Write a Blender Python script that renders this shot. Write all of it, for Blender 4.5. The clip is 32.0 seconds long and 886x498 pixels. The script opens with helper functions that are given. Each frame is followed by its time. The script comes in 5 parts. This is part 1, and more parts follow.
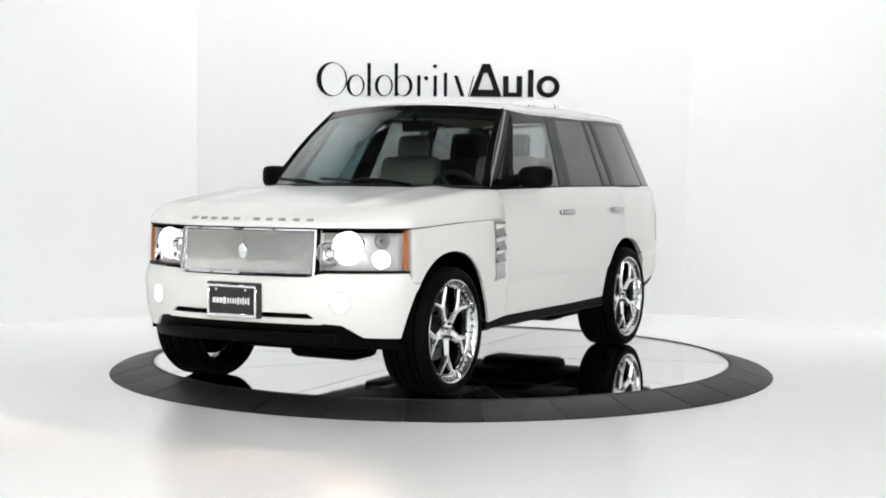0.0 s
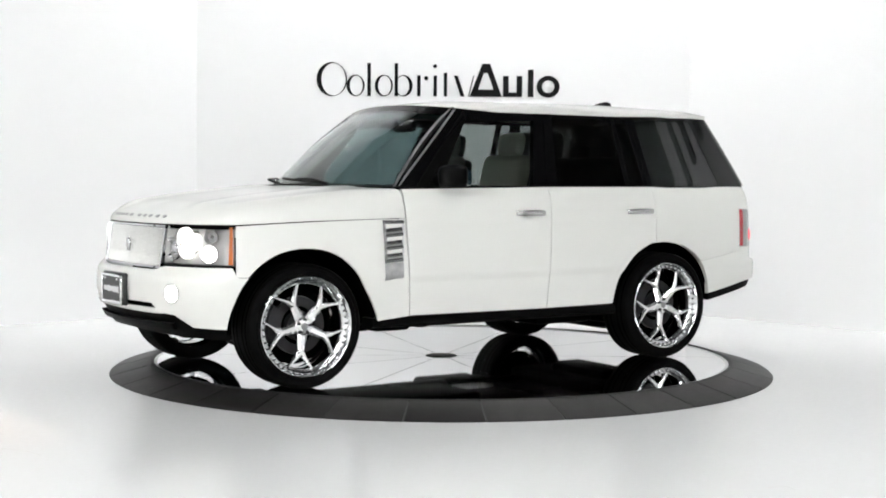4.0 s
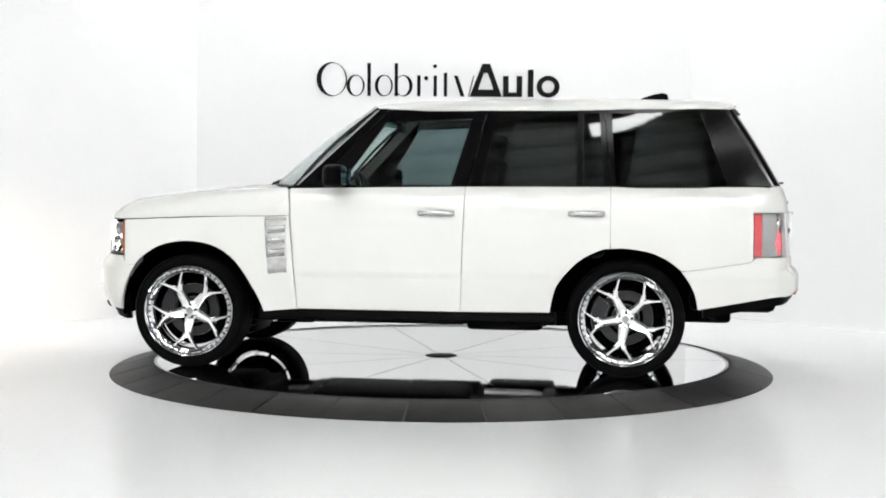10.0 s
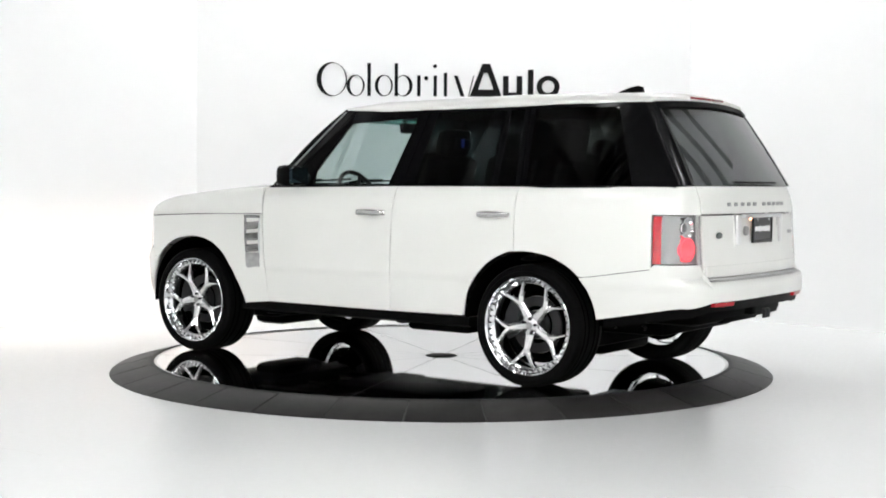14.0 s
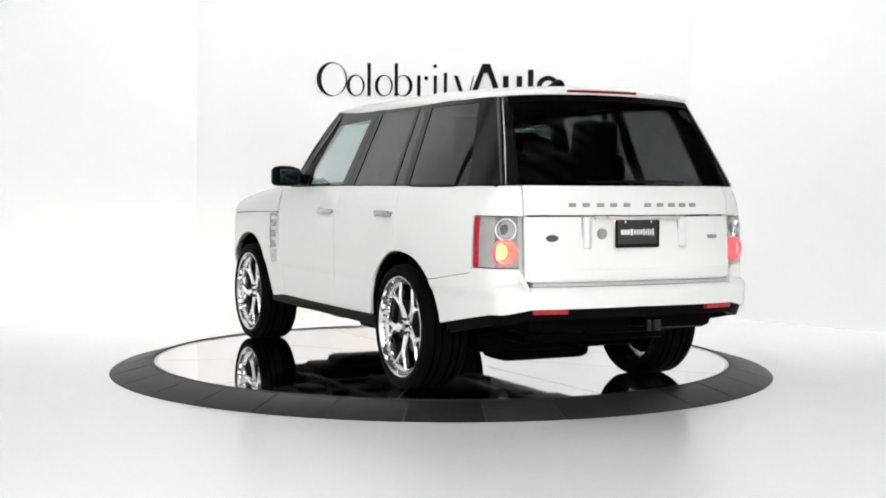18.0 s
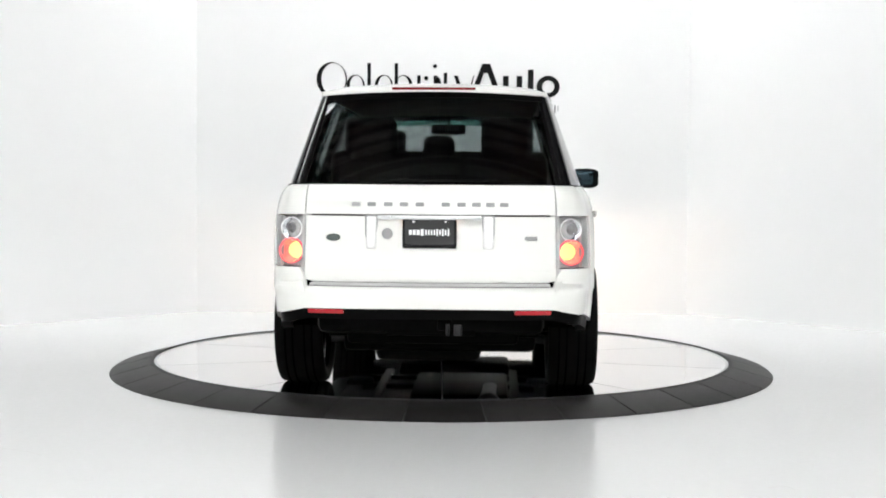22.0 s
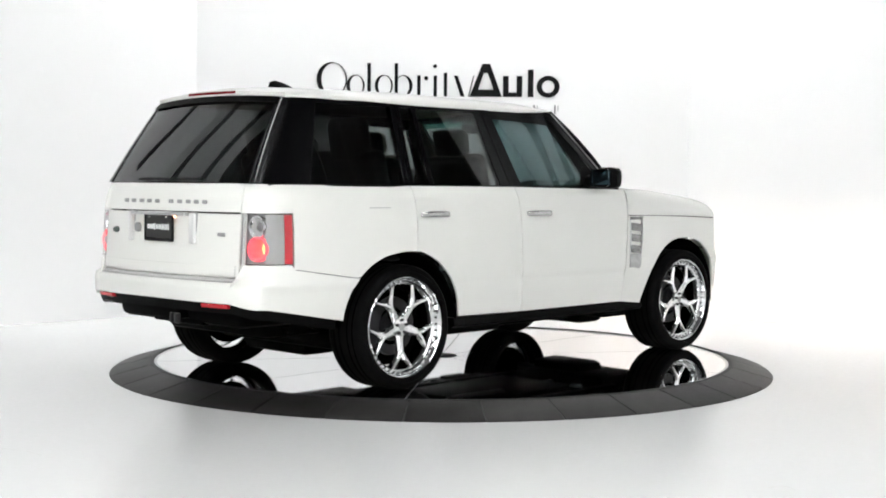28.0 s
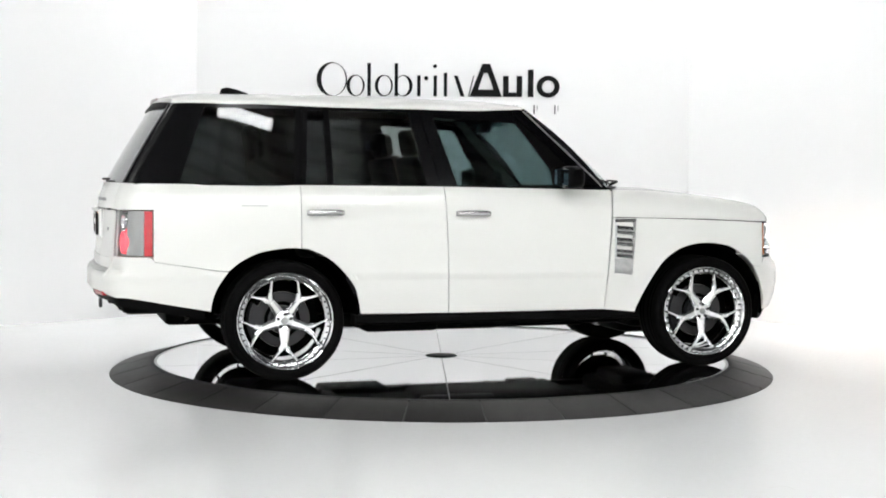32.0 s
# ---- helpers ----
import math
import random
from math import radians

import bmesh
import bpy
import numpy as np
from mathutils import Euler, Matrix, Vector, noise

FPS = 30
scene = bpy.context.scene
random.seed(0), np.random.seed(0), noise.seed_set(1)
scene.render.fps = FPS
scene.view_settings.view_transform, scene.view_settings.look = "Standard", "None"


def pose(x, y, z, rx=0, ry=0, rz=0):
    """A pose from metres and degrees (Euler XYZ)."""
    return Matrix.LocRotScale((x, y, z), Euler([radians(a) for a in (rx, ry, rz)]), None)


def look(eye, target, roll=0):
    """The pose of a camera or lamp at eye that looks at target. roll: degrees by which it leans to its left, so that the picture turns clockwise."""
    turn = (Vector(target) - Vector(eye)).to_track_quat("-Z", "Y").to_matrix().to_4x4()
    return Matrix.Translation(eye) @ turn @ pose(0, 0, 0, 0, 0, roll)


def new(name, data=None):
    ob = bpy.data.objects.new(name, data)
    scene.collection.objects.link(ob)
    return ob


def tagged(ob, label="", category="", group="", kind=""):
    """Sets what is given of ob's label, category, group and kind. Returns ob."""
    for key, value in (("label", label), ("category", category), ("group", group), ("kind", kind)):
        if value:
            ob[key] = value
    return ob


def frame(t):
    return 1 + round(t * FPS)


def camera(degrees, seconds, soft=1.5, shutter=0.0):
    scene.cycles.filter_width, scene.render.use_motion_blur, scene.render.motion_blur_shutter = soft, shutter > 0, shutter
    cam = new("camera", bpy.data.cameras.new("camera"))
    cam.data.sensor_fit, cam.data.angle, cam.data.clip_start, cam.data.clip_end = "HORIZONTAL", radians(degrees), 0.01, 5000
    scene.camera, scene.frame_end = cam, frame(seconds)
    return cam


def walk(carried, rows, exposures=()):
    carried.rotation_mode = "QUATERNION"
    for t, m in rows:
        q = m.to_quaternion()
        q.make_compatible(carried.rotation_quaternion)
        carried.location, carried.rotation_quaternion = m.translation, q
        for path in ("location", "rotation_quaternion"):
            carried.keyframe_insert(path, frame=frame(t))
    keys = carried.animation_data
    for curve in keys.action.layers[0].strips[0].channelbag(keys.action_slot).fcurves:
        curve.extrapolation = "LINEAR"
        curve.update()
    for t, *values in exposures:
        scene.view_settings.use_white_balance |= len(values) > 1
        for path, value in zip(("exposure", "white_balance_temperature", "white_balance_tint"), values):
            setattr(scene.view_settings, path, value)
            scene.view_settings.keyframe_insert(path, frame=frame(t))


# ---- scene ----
from mathutils.bvhtree import BVHTree

# camera: it stands still in front of the turntable
EYE = (0.007, -9.652, 1.311)
cam = camera(36.29, 32.0, soft=1.85)
STILL = look(EYE, (0.007, 0.0, 0.8366), 0.365)
walk(cam, [(0.0, STILL), (32.0, STILL)], [(0.0, -0.06), (3.0, -0.04), (9.0, -0.02), (18.0, -0.03), (21.0, -0.10), (24.0, -0.10), (28.0, -0.03), (32.0, -0.03)])

# world and light
world = bpy.data.worlds.new("studio")
scene.world = world
world.use_nodes = True
world.node_tree.nodes["Background"].inputs[0].default_value = (0.9, 0.95, 1.0, 1)
world.node_tree.nodes["Background"].inputs[1].default_value = 0.05
WALL_FILL = 19.0
FRONT_LIGHT = 15.2

ZT = 0.072          # height of the turntable's top
CAR_Y = -0.03       # the car stands a little off the axis


# ---------------------------------------------------------------- materials
def mat(name, color, rough=0.5, metal=0.0, vary=0.06, scale=6.0, bump=0.0, bump_scale=60.0, coat=0.0,
        emit=None, power=0.0, rough_vary=0.08, spec=0.5, each=0.0):
    m = bpy.data.materials.new(name)
    m.use_nodes = True
    nt = m.node_tree
    b = nt.nodes["Principled BSDF"]
    b.inputs["Metallic"].default_value = metal
    b.inputs["Specular IOR Level"].default_value = spec
    b.inputs["Coat Weight"].default_value = coat
    b.inputs["Coat Roughness"].default_value = 0.03
    co = nt.nodes.new("ShaderNodeTexCoord")
    n1 = nt.nodes.new("ShaderNodeTexNoise")
    n1.inputs["Scale"].default_value = scale
    n1.inputs["Detail"].default_value = 6
    nt.links.new(co.outputs["Object"], n1.inputs["Vector"])
    ramp = nt.nodes.new("ShaderNodeMix")
    ramp.data_type = "RGBA"
    lo = [max(0, c * (1 - vary)) for c in color]
    hi = [min(1, c * (1 + vary)) for c in color]
    ramp.inputs[6].default_value = (*lo, 1)
    ramp.inputs[7].default_value = (*hi, 1)
    nt.links.new(n1.outputs["Fac"], ramp.inputs[0])
    out = ramp.outputs[2]
    if each:
        # every plate a little different
        info = nt.nodes.new("ShaderNodeObjectInfo")
        lift = nt.nodes.new("ShaderNodeMapRange")
        lift.inputs["To Min"].default_value = 1 - each
        lift.inputs["To Max"].default_value = 1 + each
        nt.links.new(info.outputs["Random"], lift.inputs["Value"])
        mul = nt.nodes.new("ShaderNodeVectorMath")
        mul.operation = "SCALE"
        nt.links.new(out, mul.inputs[0])
        nt.links.new(lift.outputs["Result"], mul.inputs["Scale"])
        out = mul.outputs["Vector"]
    nt.links.new(out, b.inputs["Base Color"])
    n2 = nt.nodes.new("ShaderNodeTexNoise")
    n2.inputs["Scale"].default_value = bump_scale
    n2.inputs["Detail"].default_value = 4
    nt.links.new(co.outputs["Object"], n2.inputs["Vector"])
    mr = nt.nodes.new("ShaderNodeMapRange")
    mr.inputs["To Min"].default_value = max(0.0, rough - rough_vary * rough)
    mr.inputs["To Max"].default_value = min(1.0, rough + rough_vary * rough)
    nt.links.new(n2.outputs["Fac"], mr.inputs["Value"])
    nt.links.new(mr.outputs["Result"], b.inputs["Roughness"])
    if bump:
        bp = nt.nodes.new("ShaderNodeBump")
        bp.inputs["Strength"].default_value = bump
        bp.inputs["Distance"].default_value = 0.002
        nt.links.new(n2.outputs["Fac"], bp.inputs["Height"])
        nt.links.new(bp.outputs["Normal"], b.inputs["Normal"])
    if emit:
        b.inputs["Emission Color"].default_value = (*emit, 1)
        b.inputs["Emission Strength"].default_value = power
    return m


def glass(name, color, rough=0.0, ior=1.45):
    m = bpy.data.materials.new(name)
    m.use_nodes = True
    b = m.node_tree.nodes["Principled BSDF"]
    b.inputs["Base Color"].default_value = (*color, 1)
    b.inputs["Transmission Weight"].default_value = 1.0
    b.inputs["Roughness"].default_value = rough
    b.inputs["IOR"].default_value = ior
    return m


WALL = mat("white_wall_paint", (0.86, 0.86, 0.86), 0.6, vary=0.012, scale=0.7, bump=0.05, bump_scale=90)
FLOOR = mat("grey_epoxy_floor", (0.76, 0.765, 0.76), 0.225, vary=0.03, scale=0.8, bump=0.01, bump_scale=25, rough_vary=0.12, spec=0.6)
DARK_CEILING = mat("dark_ceiling", (0.05, 0.05, 0.052), 0.8, vary=0.15, scale=2)
RIB = mat("deck_rib_steel", (0.20, 0.20, 0.20), 0.5, metal=0.0, vary=0.2)
BOARD = mat("matt_dark_board", (0.03, 0.03, 0.032), 0.9, vary=0.2, spec=0.1)
BEAM = mat("dark_steel_beam", (0.03, 0.03, 0.032), 0.5, vary=0.2)
# glow of the added panels that brighten the walls
PANEL_WALL_FILL = mat("wall_fill_panel", (0.9, 0.9, 0.9), 0.5, emit=(0.985, 0.995, 1.0), power=WALL_FILL)
PANEL_BACK_FILL = mat("back_wall_fill_panel", (0.9, 0.9, 0.9), 0.5, emit=(0.985, 0.995, 1.0), power=WALL_FILL * 2.15)
PANEL_KEY = mat("bright_light_panel", (0.9, 0.9, 0.9), 0.5, emit=(0.985, 0.995, 1.0), power=FRONT_LIGHT)
PANEL_STRIP = mat("bright_strip_panel", (0.9, 0.9, 0.9), 0.5, emit=(0.985, 0.995, 1.0), power=20.0)
FIXTURE = mat("fixture_metal", (0.5, 0.5, 0.5), 0.4, metal=0.6)
BLACK_SIGN = mat("black_sign_vinyl", (0.008, 0.008, 0.008), 0.6, vary=0.1, spec=0.1)
RAMP = mat("dark_ramp_rubber", (0.024, 0.0228, 0.0224), 0.46, vary=0.5, scale=7, bump=0.3, bump_scale=120, each=0.35, rough_vary=0.3, spec=0.16)
RAMP_EDGE = mat("black_trim_rubber", (0.015, 0.015, 0.015), 0.6, vary=0.2)
DISC = mat("polished_turntable_plate", (0.80, 0.80, 0.81), 0.035, metal=1.0, vary=0.02, scale=1.5, rough_vary=0.6, bump_scale=5, each=0.025)
PAINT = mat("white_car_paint", (0.775, 0.775, 0.739), 0.35, vary=0.006, scale=3, coat=0.65)
BLACK_GLOSS = mat("gloss_black_trim", (0.003, 0.003, 0.0034), 0.10, vary=0.2, coat=0.0, spec=0.20)
PILLAR_GLOSS = mat("gloss_black_corner", (0.004, 0.004, 0.0045), 0.16, vary=0.2, coat=0.6, spec=0.5)
BLACK_PLASTIC = mat("black_plastic", (0.003, 0.003, 0.003), 0.45, vary=0.2, bump=0.15, bump_scale=200, spec=0.035)
UNDER = mat("underbody_black", (0.0025, 0.0025, 0.0025), 0.5, vary=0.5, scale=12, spec=0.02)
LINER = mat("arch_liner_black", (0.0015, 0.0015, 0.0015), 0.9, vary=0.3, spec=0.0)
TYRE = mat("tyre_rubber", (0.0035, 0.0035, 0.0035), 0.6, vary=0.4, scale=10, bump=0.2, bump_scale=150, spec=0.03)
CHROME = mat("chrome", (0.86, 0.87, 0.88), 0.06, metal=1.0, vary=0.03, rough_vary=0.4)
WHEEL_CHROME = mat("wheel_chrome", (0.84, 0.84, 0.84), 0.15, metal=1.0, vary=0.10, scale=14, rough_vary=0.4)
RIM_CHROME = mat("rim_lip_chrome", (0.66, 0.665, 0.67), 0.10, metal=1.0, vary=0.12, scale=16, rough_vary=0.4)
BRAKE_RING = mat("brake_ring_grey", (0.020, 0.020, 0.021), 0.4, metal=0.5, vary=0.2, scale=20)
# grey that stands in for the shade inside the panel gaps
GAP_SHADE = mat("gap_shade_grey", (0.46, 0.46, 0.45), 0.6, vary=0.1)
SEAM = mat("plate_seam_grey", (0.30, 0.30, 0.30), 0.55, vary=0.15)
SATIN = mat("satin_silver", (0.62, 0.63, 0.63), 0.28, metal=0.9, vary=0.05)
PILLAR_STRIP = mat("dull_pillar_strip", (0.30, 0.30, 0.30), 0.35, metal=0.6, vary=0.06)
PILLAR = mat("bright_satin_pillar", (0.78, 0.78, 0.77), 0.3, metal=0.5, vary=0.06)
STEEL = mat("brake_steel", (0.03, 0.03, 0.032), 0.5, metal=0.7, vary=0.15, scale=20)
CALIPER = mat("dark_caliper", (0.02, 0.02, 0.022), 0.45, metal=0.4)
MESH = mat("woven_grille_wire", (0.70, 0.70, 0.68), 0.25, metal=1.0, vary=0.1)
LAMP_HOUSE = mat("lamp_housing_silver", (0.46, 0.46, 0.455), 0.3, metal=0.2, vary=0.1)
LAMP_DARK = mat("lamp_housing_grey", (0.33, 0.33, 0.325), 0.35, metal=0.1, vary=0.1)
LAMP_CORE = mat("lamp_core_grey", (0.15, 0.15, 0.15), 0.3, metal=0.3, vary=0.2, scale=60)
VENT_PLATE = mat("dull_vent_plate", (0.46, 0.46, 0.455), 0.30, metal=0.8, vary=0.4, scale=24)
VENT_CHROME = mat("mottled_vent_chrome", (0.32, 0.32, 0.315), 0.26, metal=1.0, vary=0.9, scale=26)
HANDLE = mat("handle_silver", (0.52, 0.52, 0.51), 0.25, metal=0.8, vary=0.08)
VENT_DARK = mat("vent_shadow_grey", (0.34, 0.34, 0.34), 0.4, metal=0.3, vary=0.2)
# faint emission added to these unlit lenses to lift their colour
AMBER = mat("amber_lens", (0.36, 0.105, 0.03), 0.15, coat=0.4, emit=(1, 0.30, 0.08), power=0.02)
RED_DULL = mat("dark_red_lens", (0.16, 0.008, 0.010), 0.2, coat=0.2, emit=(1.0, 0.05, 0.06), power=0.02)
RED_LENS = mat("red_lens", (0.40, 0.012, 0.02), 0.15, coat=0.3, emit=(1.0, 0.03, 0.05), power=0.07)
TAIL_GLOW = mat("tail_lamp_glow", (0.7, 0.10, 0.12), 0.2, coat=0.5, emit=(1.0, 0.13, 0.17), power=0.75)
BULB = mat("amber_bulb_glow", (0.9, 0.6, 0.3), 0.3, emit=(1.0, 0.32, 0.09), power=3.0)
PLATE_LIGHT = mat("plate_lamp_glow", (0.9, 0.5, 0.3), 0.3, emit=(1.0, 0.45, 0.25), power=14.0)
# emission on the reflector stands in for the headlamp's glare
BOWL_GLOW = mat("reflector_glare_glow", (1, 1, 1), 0.2, emit=(1.0, 0.97, 0.92), power=1.6)
HEAD_GLOW = mat("headlamp_glow", (1, 1, 1), 0.2, emit=(1.0, 0.74, 0.55), power=7500.0)
SIDE_GLOW = mat("parking_lamp_glow", (1, 1, 1), 0.2, emit=(1.0, 0.96, 0.9), power=4.0)
FOG_GLOW = mat("fog_lamp_glow", (1, 1, 1), 0.2, emit=(1.0, 0.97, 0.92), power=5.0)
MIRROR_DARK = mat("blue_tinted_mirror", (0.020, 0.032, 0.038), 0.04, metal=1.0, vary=0.02)
BEIGE = mat("beige_leather", (0.21, 0.195, 0.165), 0.5, vary=0.08, bump=0.2, bump_scale=80)
CABIN = mat("dark_cabin_trim", (0.02, 0.02, 0.021), 0.6, vary=0.2)
DASH = mat("dashboard_vinyl", (0.012, 0.012, 0.013), 0.5, vary=0.15, bump=0.2)
LINING = mat("headlining_fabric", (0.16, 0.155, 0.14), 0.9, vary=0.05)
PLATE_BLACK = mat("black_plate", (0.012, 0.012, 0.012), 0.3)
PLATE_WHITE = mat("white_lettering", (0.85, 0.85, 0.85), 0.4)
BADGE_GREEN = mat("dark_badge", (0.05, 0.07, 0.06), 0.25, coat=0.5)
SEAT_BLACK = mat("black_seat_leather", (0.012, 0.012, 0.013), 0.5, vary=0.2, bump=0.2, bump_scale=80, spec=0.2)
GRILLE_BACK = mat("grille_backing", (0.50, 0.50, 0.485), 0.55, vary=0.05)
GREY_LETTER = mat("grey_metal_lettering", (0.30, 0.30, 0.30), 0.4, metal=0.3)
GLASS_SCREEN = glass("windscreen_glass", (0.60, 0.69, 0.685), 0.0, 1.34)
# side glass in lit and shaded copies: each side's light is in its tint
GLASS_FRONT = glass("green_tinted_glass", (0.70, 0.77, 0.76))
GLASS_FRONT_SHADED = glass("shaded_teal_glass", (0.15, 0.21, 0.215))
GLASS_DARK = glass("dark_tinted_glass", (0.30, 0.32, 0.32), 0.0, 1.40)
GLASS_SIDE = glass("shaded_side_glass", (0.09, 0.096, 0.096), 0.0, 1.46)
GLASS_SIDE_RIGHT = glass("lit_side_glass", (0.32, 0.34, 0.33), 0.0, 1.46)
GLASS_CARGO = glass("shaded_cargo_glass", (0.08, 0.085, 0.085), 0.0, 1.46)
GLASS_CARGO_RIGHT = glass("lit_cargo_glass", (0.24, 0.25, 0.25), 0.0, 1.46)
GLASS_SHADE = glass("teal_sun_band", (0.22, 0.50, 0.46))
SCREEN_BLUE = mat("blue_lit_screen", (0.02, 0.03, 0.2), 0.3, emit=(0.08, 0.16, 1.0), power=0.6)
STEP_STRIP = mat("grey_step_strip", (0.56, 0.56, 0.55), 0.6, vary=0.15, bump=0.3, bump_scale=120)
SCUFF = mat("floor_scuff", (0.42, 0.42, 0.41), 0.5, vary=0.3)
GLASS_LAMP = glass("clear_lamp_lens", (0.97, 0.97, 0.97), 0.0, 1.16)
GLASS_HEAD = glass("clear_headlamp_lens", (0.99, 0.99, 0.99), 0.0, 1.006)


# ---------------------------------------------------------------- geometry helpers
class Geo:
    """Vertices and faces of one part."""

    def __init__(self):
        self.v, self.f = [], []

    def add(self, verts, faces, m=None):
        k = len(self.v)
        self.v += [tuple(m @ Vector(p)) if m else tuple(p) for p in verts]
        self.f += [tuple(i + k for i in f) for f in faces]
        return self

    def grid(self, rows, closed=False, flip=False):
        k, n = len(self.v), len(rows[0])
        for r in rows:
            self.v += [tuple(p) for p in r]
        for i in range(len(rows) - 1):
            for j in range(n if closed else n - 1):
                q = (k + i * n + j, k + i * n + (j + 1) % n, k + (i + 1) * n + (j + 1) % n, k + (i + 1) * n + j)
                self.f.append(q[::-1] if flip else q)
        return self

    def box(self, size, m=None, bevel=0.0, segs=2):
        bm = bmesh.new()
        bmesh.ops.create_cube(bm, size=1.0)
        bmesh.ops.scale(bm, vec=size, verts=bm.verts)
        if bevel:
            bmesh.ops.bevel(bm, geom=bm.edges[:], offset=bevel, segments=segs, profile=0.5, affect="EDGES")
        bm.verts.index_update()
        self.add([v.co.copy() for v in bm.verts], [[v.index for v in f.verts] for f in bm.faces], m)
        bm.free()
        return self

    def lathe(self, prof, n=48, m=None):
        """prof: (radius, along) turned about the local z axis."""
        rows = [[(r * math.cos(2 * math.pi * j / n), r * math.sin(2 * math.pi * j / n), a) for j in range(n)] for r, a in prof]
        g = Geo().grid(rows, closed=True)
        return self.add(g.v, g.f, m)

    def tube(self, pts, r, n=8, caps=True):
        pts = [Vector(p) for p in pts]
        rows = []
        for i, p in enumerate(pts):
            d = (pts[min(i + 1, len(pts) - 1)] - pts[max(i - 1, 0)]).normalized()
            a = d.cross(Vector((0.3, 0.2, 1) if abs(d.z) < 0.9 else (1, 0.2, 0))).normalized()
            b = d.cross(a)
            rr = r[i] if isinstance(r, (list, tuple)) else r
            rows.append([p + rr * (math.cos(2 * math.pi * j / n) * a + math.sin(2 * math.pi * j / n) * b) for j in range(n)])
        k = len(self.v)
        self.grid(rows, closed=True)
        if caps:
            self.f.append(tuple(k + j for j in range(n)))
            self.f.append(tuple(k + (len(rows) - 1) * n + n - 1 - j for j in range(n)))
        return self

    def slab(self, rows_out, rows_in):
        """Two like grids joined along their rims: a sheet with thickness."""
        nr, nc, k = len(rows_out), len(rows_out[0]), len(self.v)
        self.grid(rows_out)
        self.grid(rows_in, flip=True)
        o = k + nr * nc
        rim = [j for j in range(nc)] + [i * nc + nc - 1 for i in range(1, nr)] + \
              [(nr - 1) * nc + j for j in range(nc - 2, -1, -1)] + [i * nc for i in range(nr - 2, 0, -1)]
        for a, b in zip(rim, rim[1:] + rim[:1]):
            self.f.append((k + b, k + a, o + a, o + b))
        return self

    def prism(self, outline, depth, m=None):
        """A flat outline in local x, z; thick along local y."""
        n = len(outline)
        v = [(x, 0, z) for x, z in outline] + [(x, depth, z) for x, z in outline]
        f = [tuple(range(n)), tuple(range(2 * n - 1, n - 1, -1))] + \
            [(j, n + j, n + (j + 1) % n, (j + 1) % n) for j in range(n)]
        return self.add(v, f, m)

    def ring(self, outer, inner, depth, m=None):
        """Two outlines of the same count in local x, z, joined to a flat ring thick along local y."""
        n = len(outer)
        v = [(x, 0, z) for x, z in outer] + [(x, 0, z) for x, z in inner] + \
            [(x, depth, z) for x, z in outer] + [(x, depth, z) for x, z in inner]
        f = []
        for j in range(n):
            q = (j + 1) % n
            f += [(j, q, n + q, n + j), (2 * n + j, 3 * n + j, 3 * n + q, 2 * n + q),
                  (j, 2 * n + j, 2 * n + q, q), (n + j, n + q, 3 * n + q, 3 * n + j)]
        return self.add(v, f, m)

    def mirrored(self):
        g = Geo()
        g.v = [(x, -y, z) for x, y, z in self.v]
        g.f = [f[::-1] for f in self.f]
        return g


def make_mesh(name, geo, material, sharp=38):
    me = bpy.data.meshes.new(name)
    me.from_pydata(geo.v, [], geo.f)
    bm = bmesh.new()
    bm.from_mesh(me)
    bmesh.ops.remove_doubles(bm, verts=bm.verts, dist=1e-5)
    bmesh.ops.recalc_face_normals(bm, faces=bm.faces)
    bm.to_mesh(me)
    bm.free()
    me.materials.append(material)
    me.shade_smooth()
    me.set_sharp_from_angle(angle=radians(sharp))
    return me


def part(name, geo, material, parent, label="", sharp=38):
    """One mesh under a thing or a part, in the thing's own space."""
    ob = new(name, make_mesh(name, geo, material, sharp))
    ob.parent = parent
    return tagged(ob, label)


def thing(name, geo, material, label, category, m=None, group="", kind="", sharp=38):
    ob = new(name, make_mesh(name, geo, material, sharp))
    if m:
        ob.matrix_basis = m
    return tagged(ob, label, category, group, kind)


def holder(name, label, category, m, group=""):
    ob = new(name)
    ob.empty_display_size = 0.2
    ob.matrix_basis = m
    return tagged(ob, label, category, group)


def smooth_line(pts, n):
    """n points along a smooth curve through pts, evenly by their count."""
    p = np.array(pts, float)
    k = len(p)
    t = np.linspace(0, k - 1, n)
    i = np.clip(t.astype(int), 0, k - 2)
    u = (t - i)[:, None]
    a, b, c, d = p[np.maximum(i - 1, 0)], p[i], p[i + 1], p[np.minimum(i + 2, k - 1)]
    return 0.5 * (2 * b + (c - a) * u + (2 * a - 5 * b + 4 * c - d) * u ** 2 + (3 * b - 3 * c + d - a) * u ** 3)


def straight_line(pts, n):
    p = np.array(pts, float)
    t = np.linspace(0, len(p) - 1, n)
    return np.stack([np.interp(t, range(len(p)), p[:, k]) for k in range(p.shape[1])], -1)


def ellipse(cx, cz, rx, rz, n=40):
    return [(cx + rx * math.cos(2 * math.pi * j / n), cz + rz * math.sin(2 * math.pi * j / n)) for j in range(n)]


# ---------------------------------------------------------------- the studio
Z_CEIL = 7.0
PLAN = [(-2.46, 3.88), (2.46, 3.93), (5.9, 0.2), (5.9, -16.0), (-5.9, -16.0), (-5.9, 0.55)]


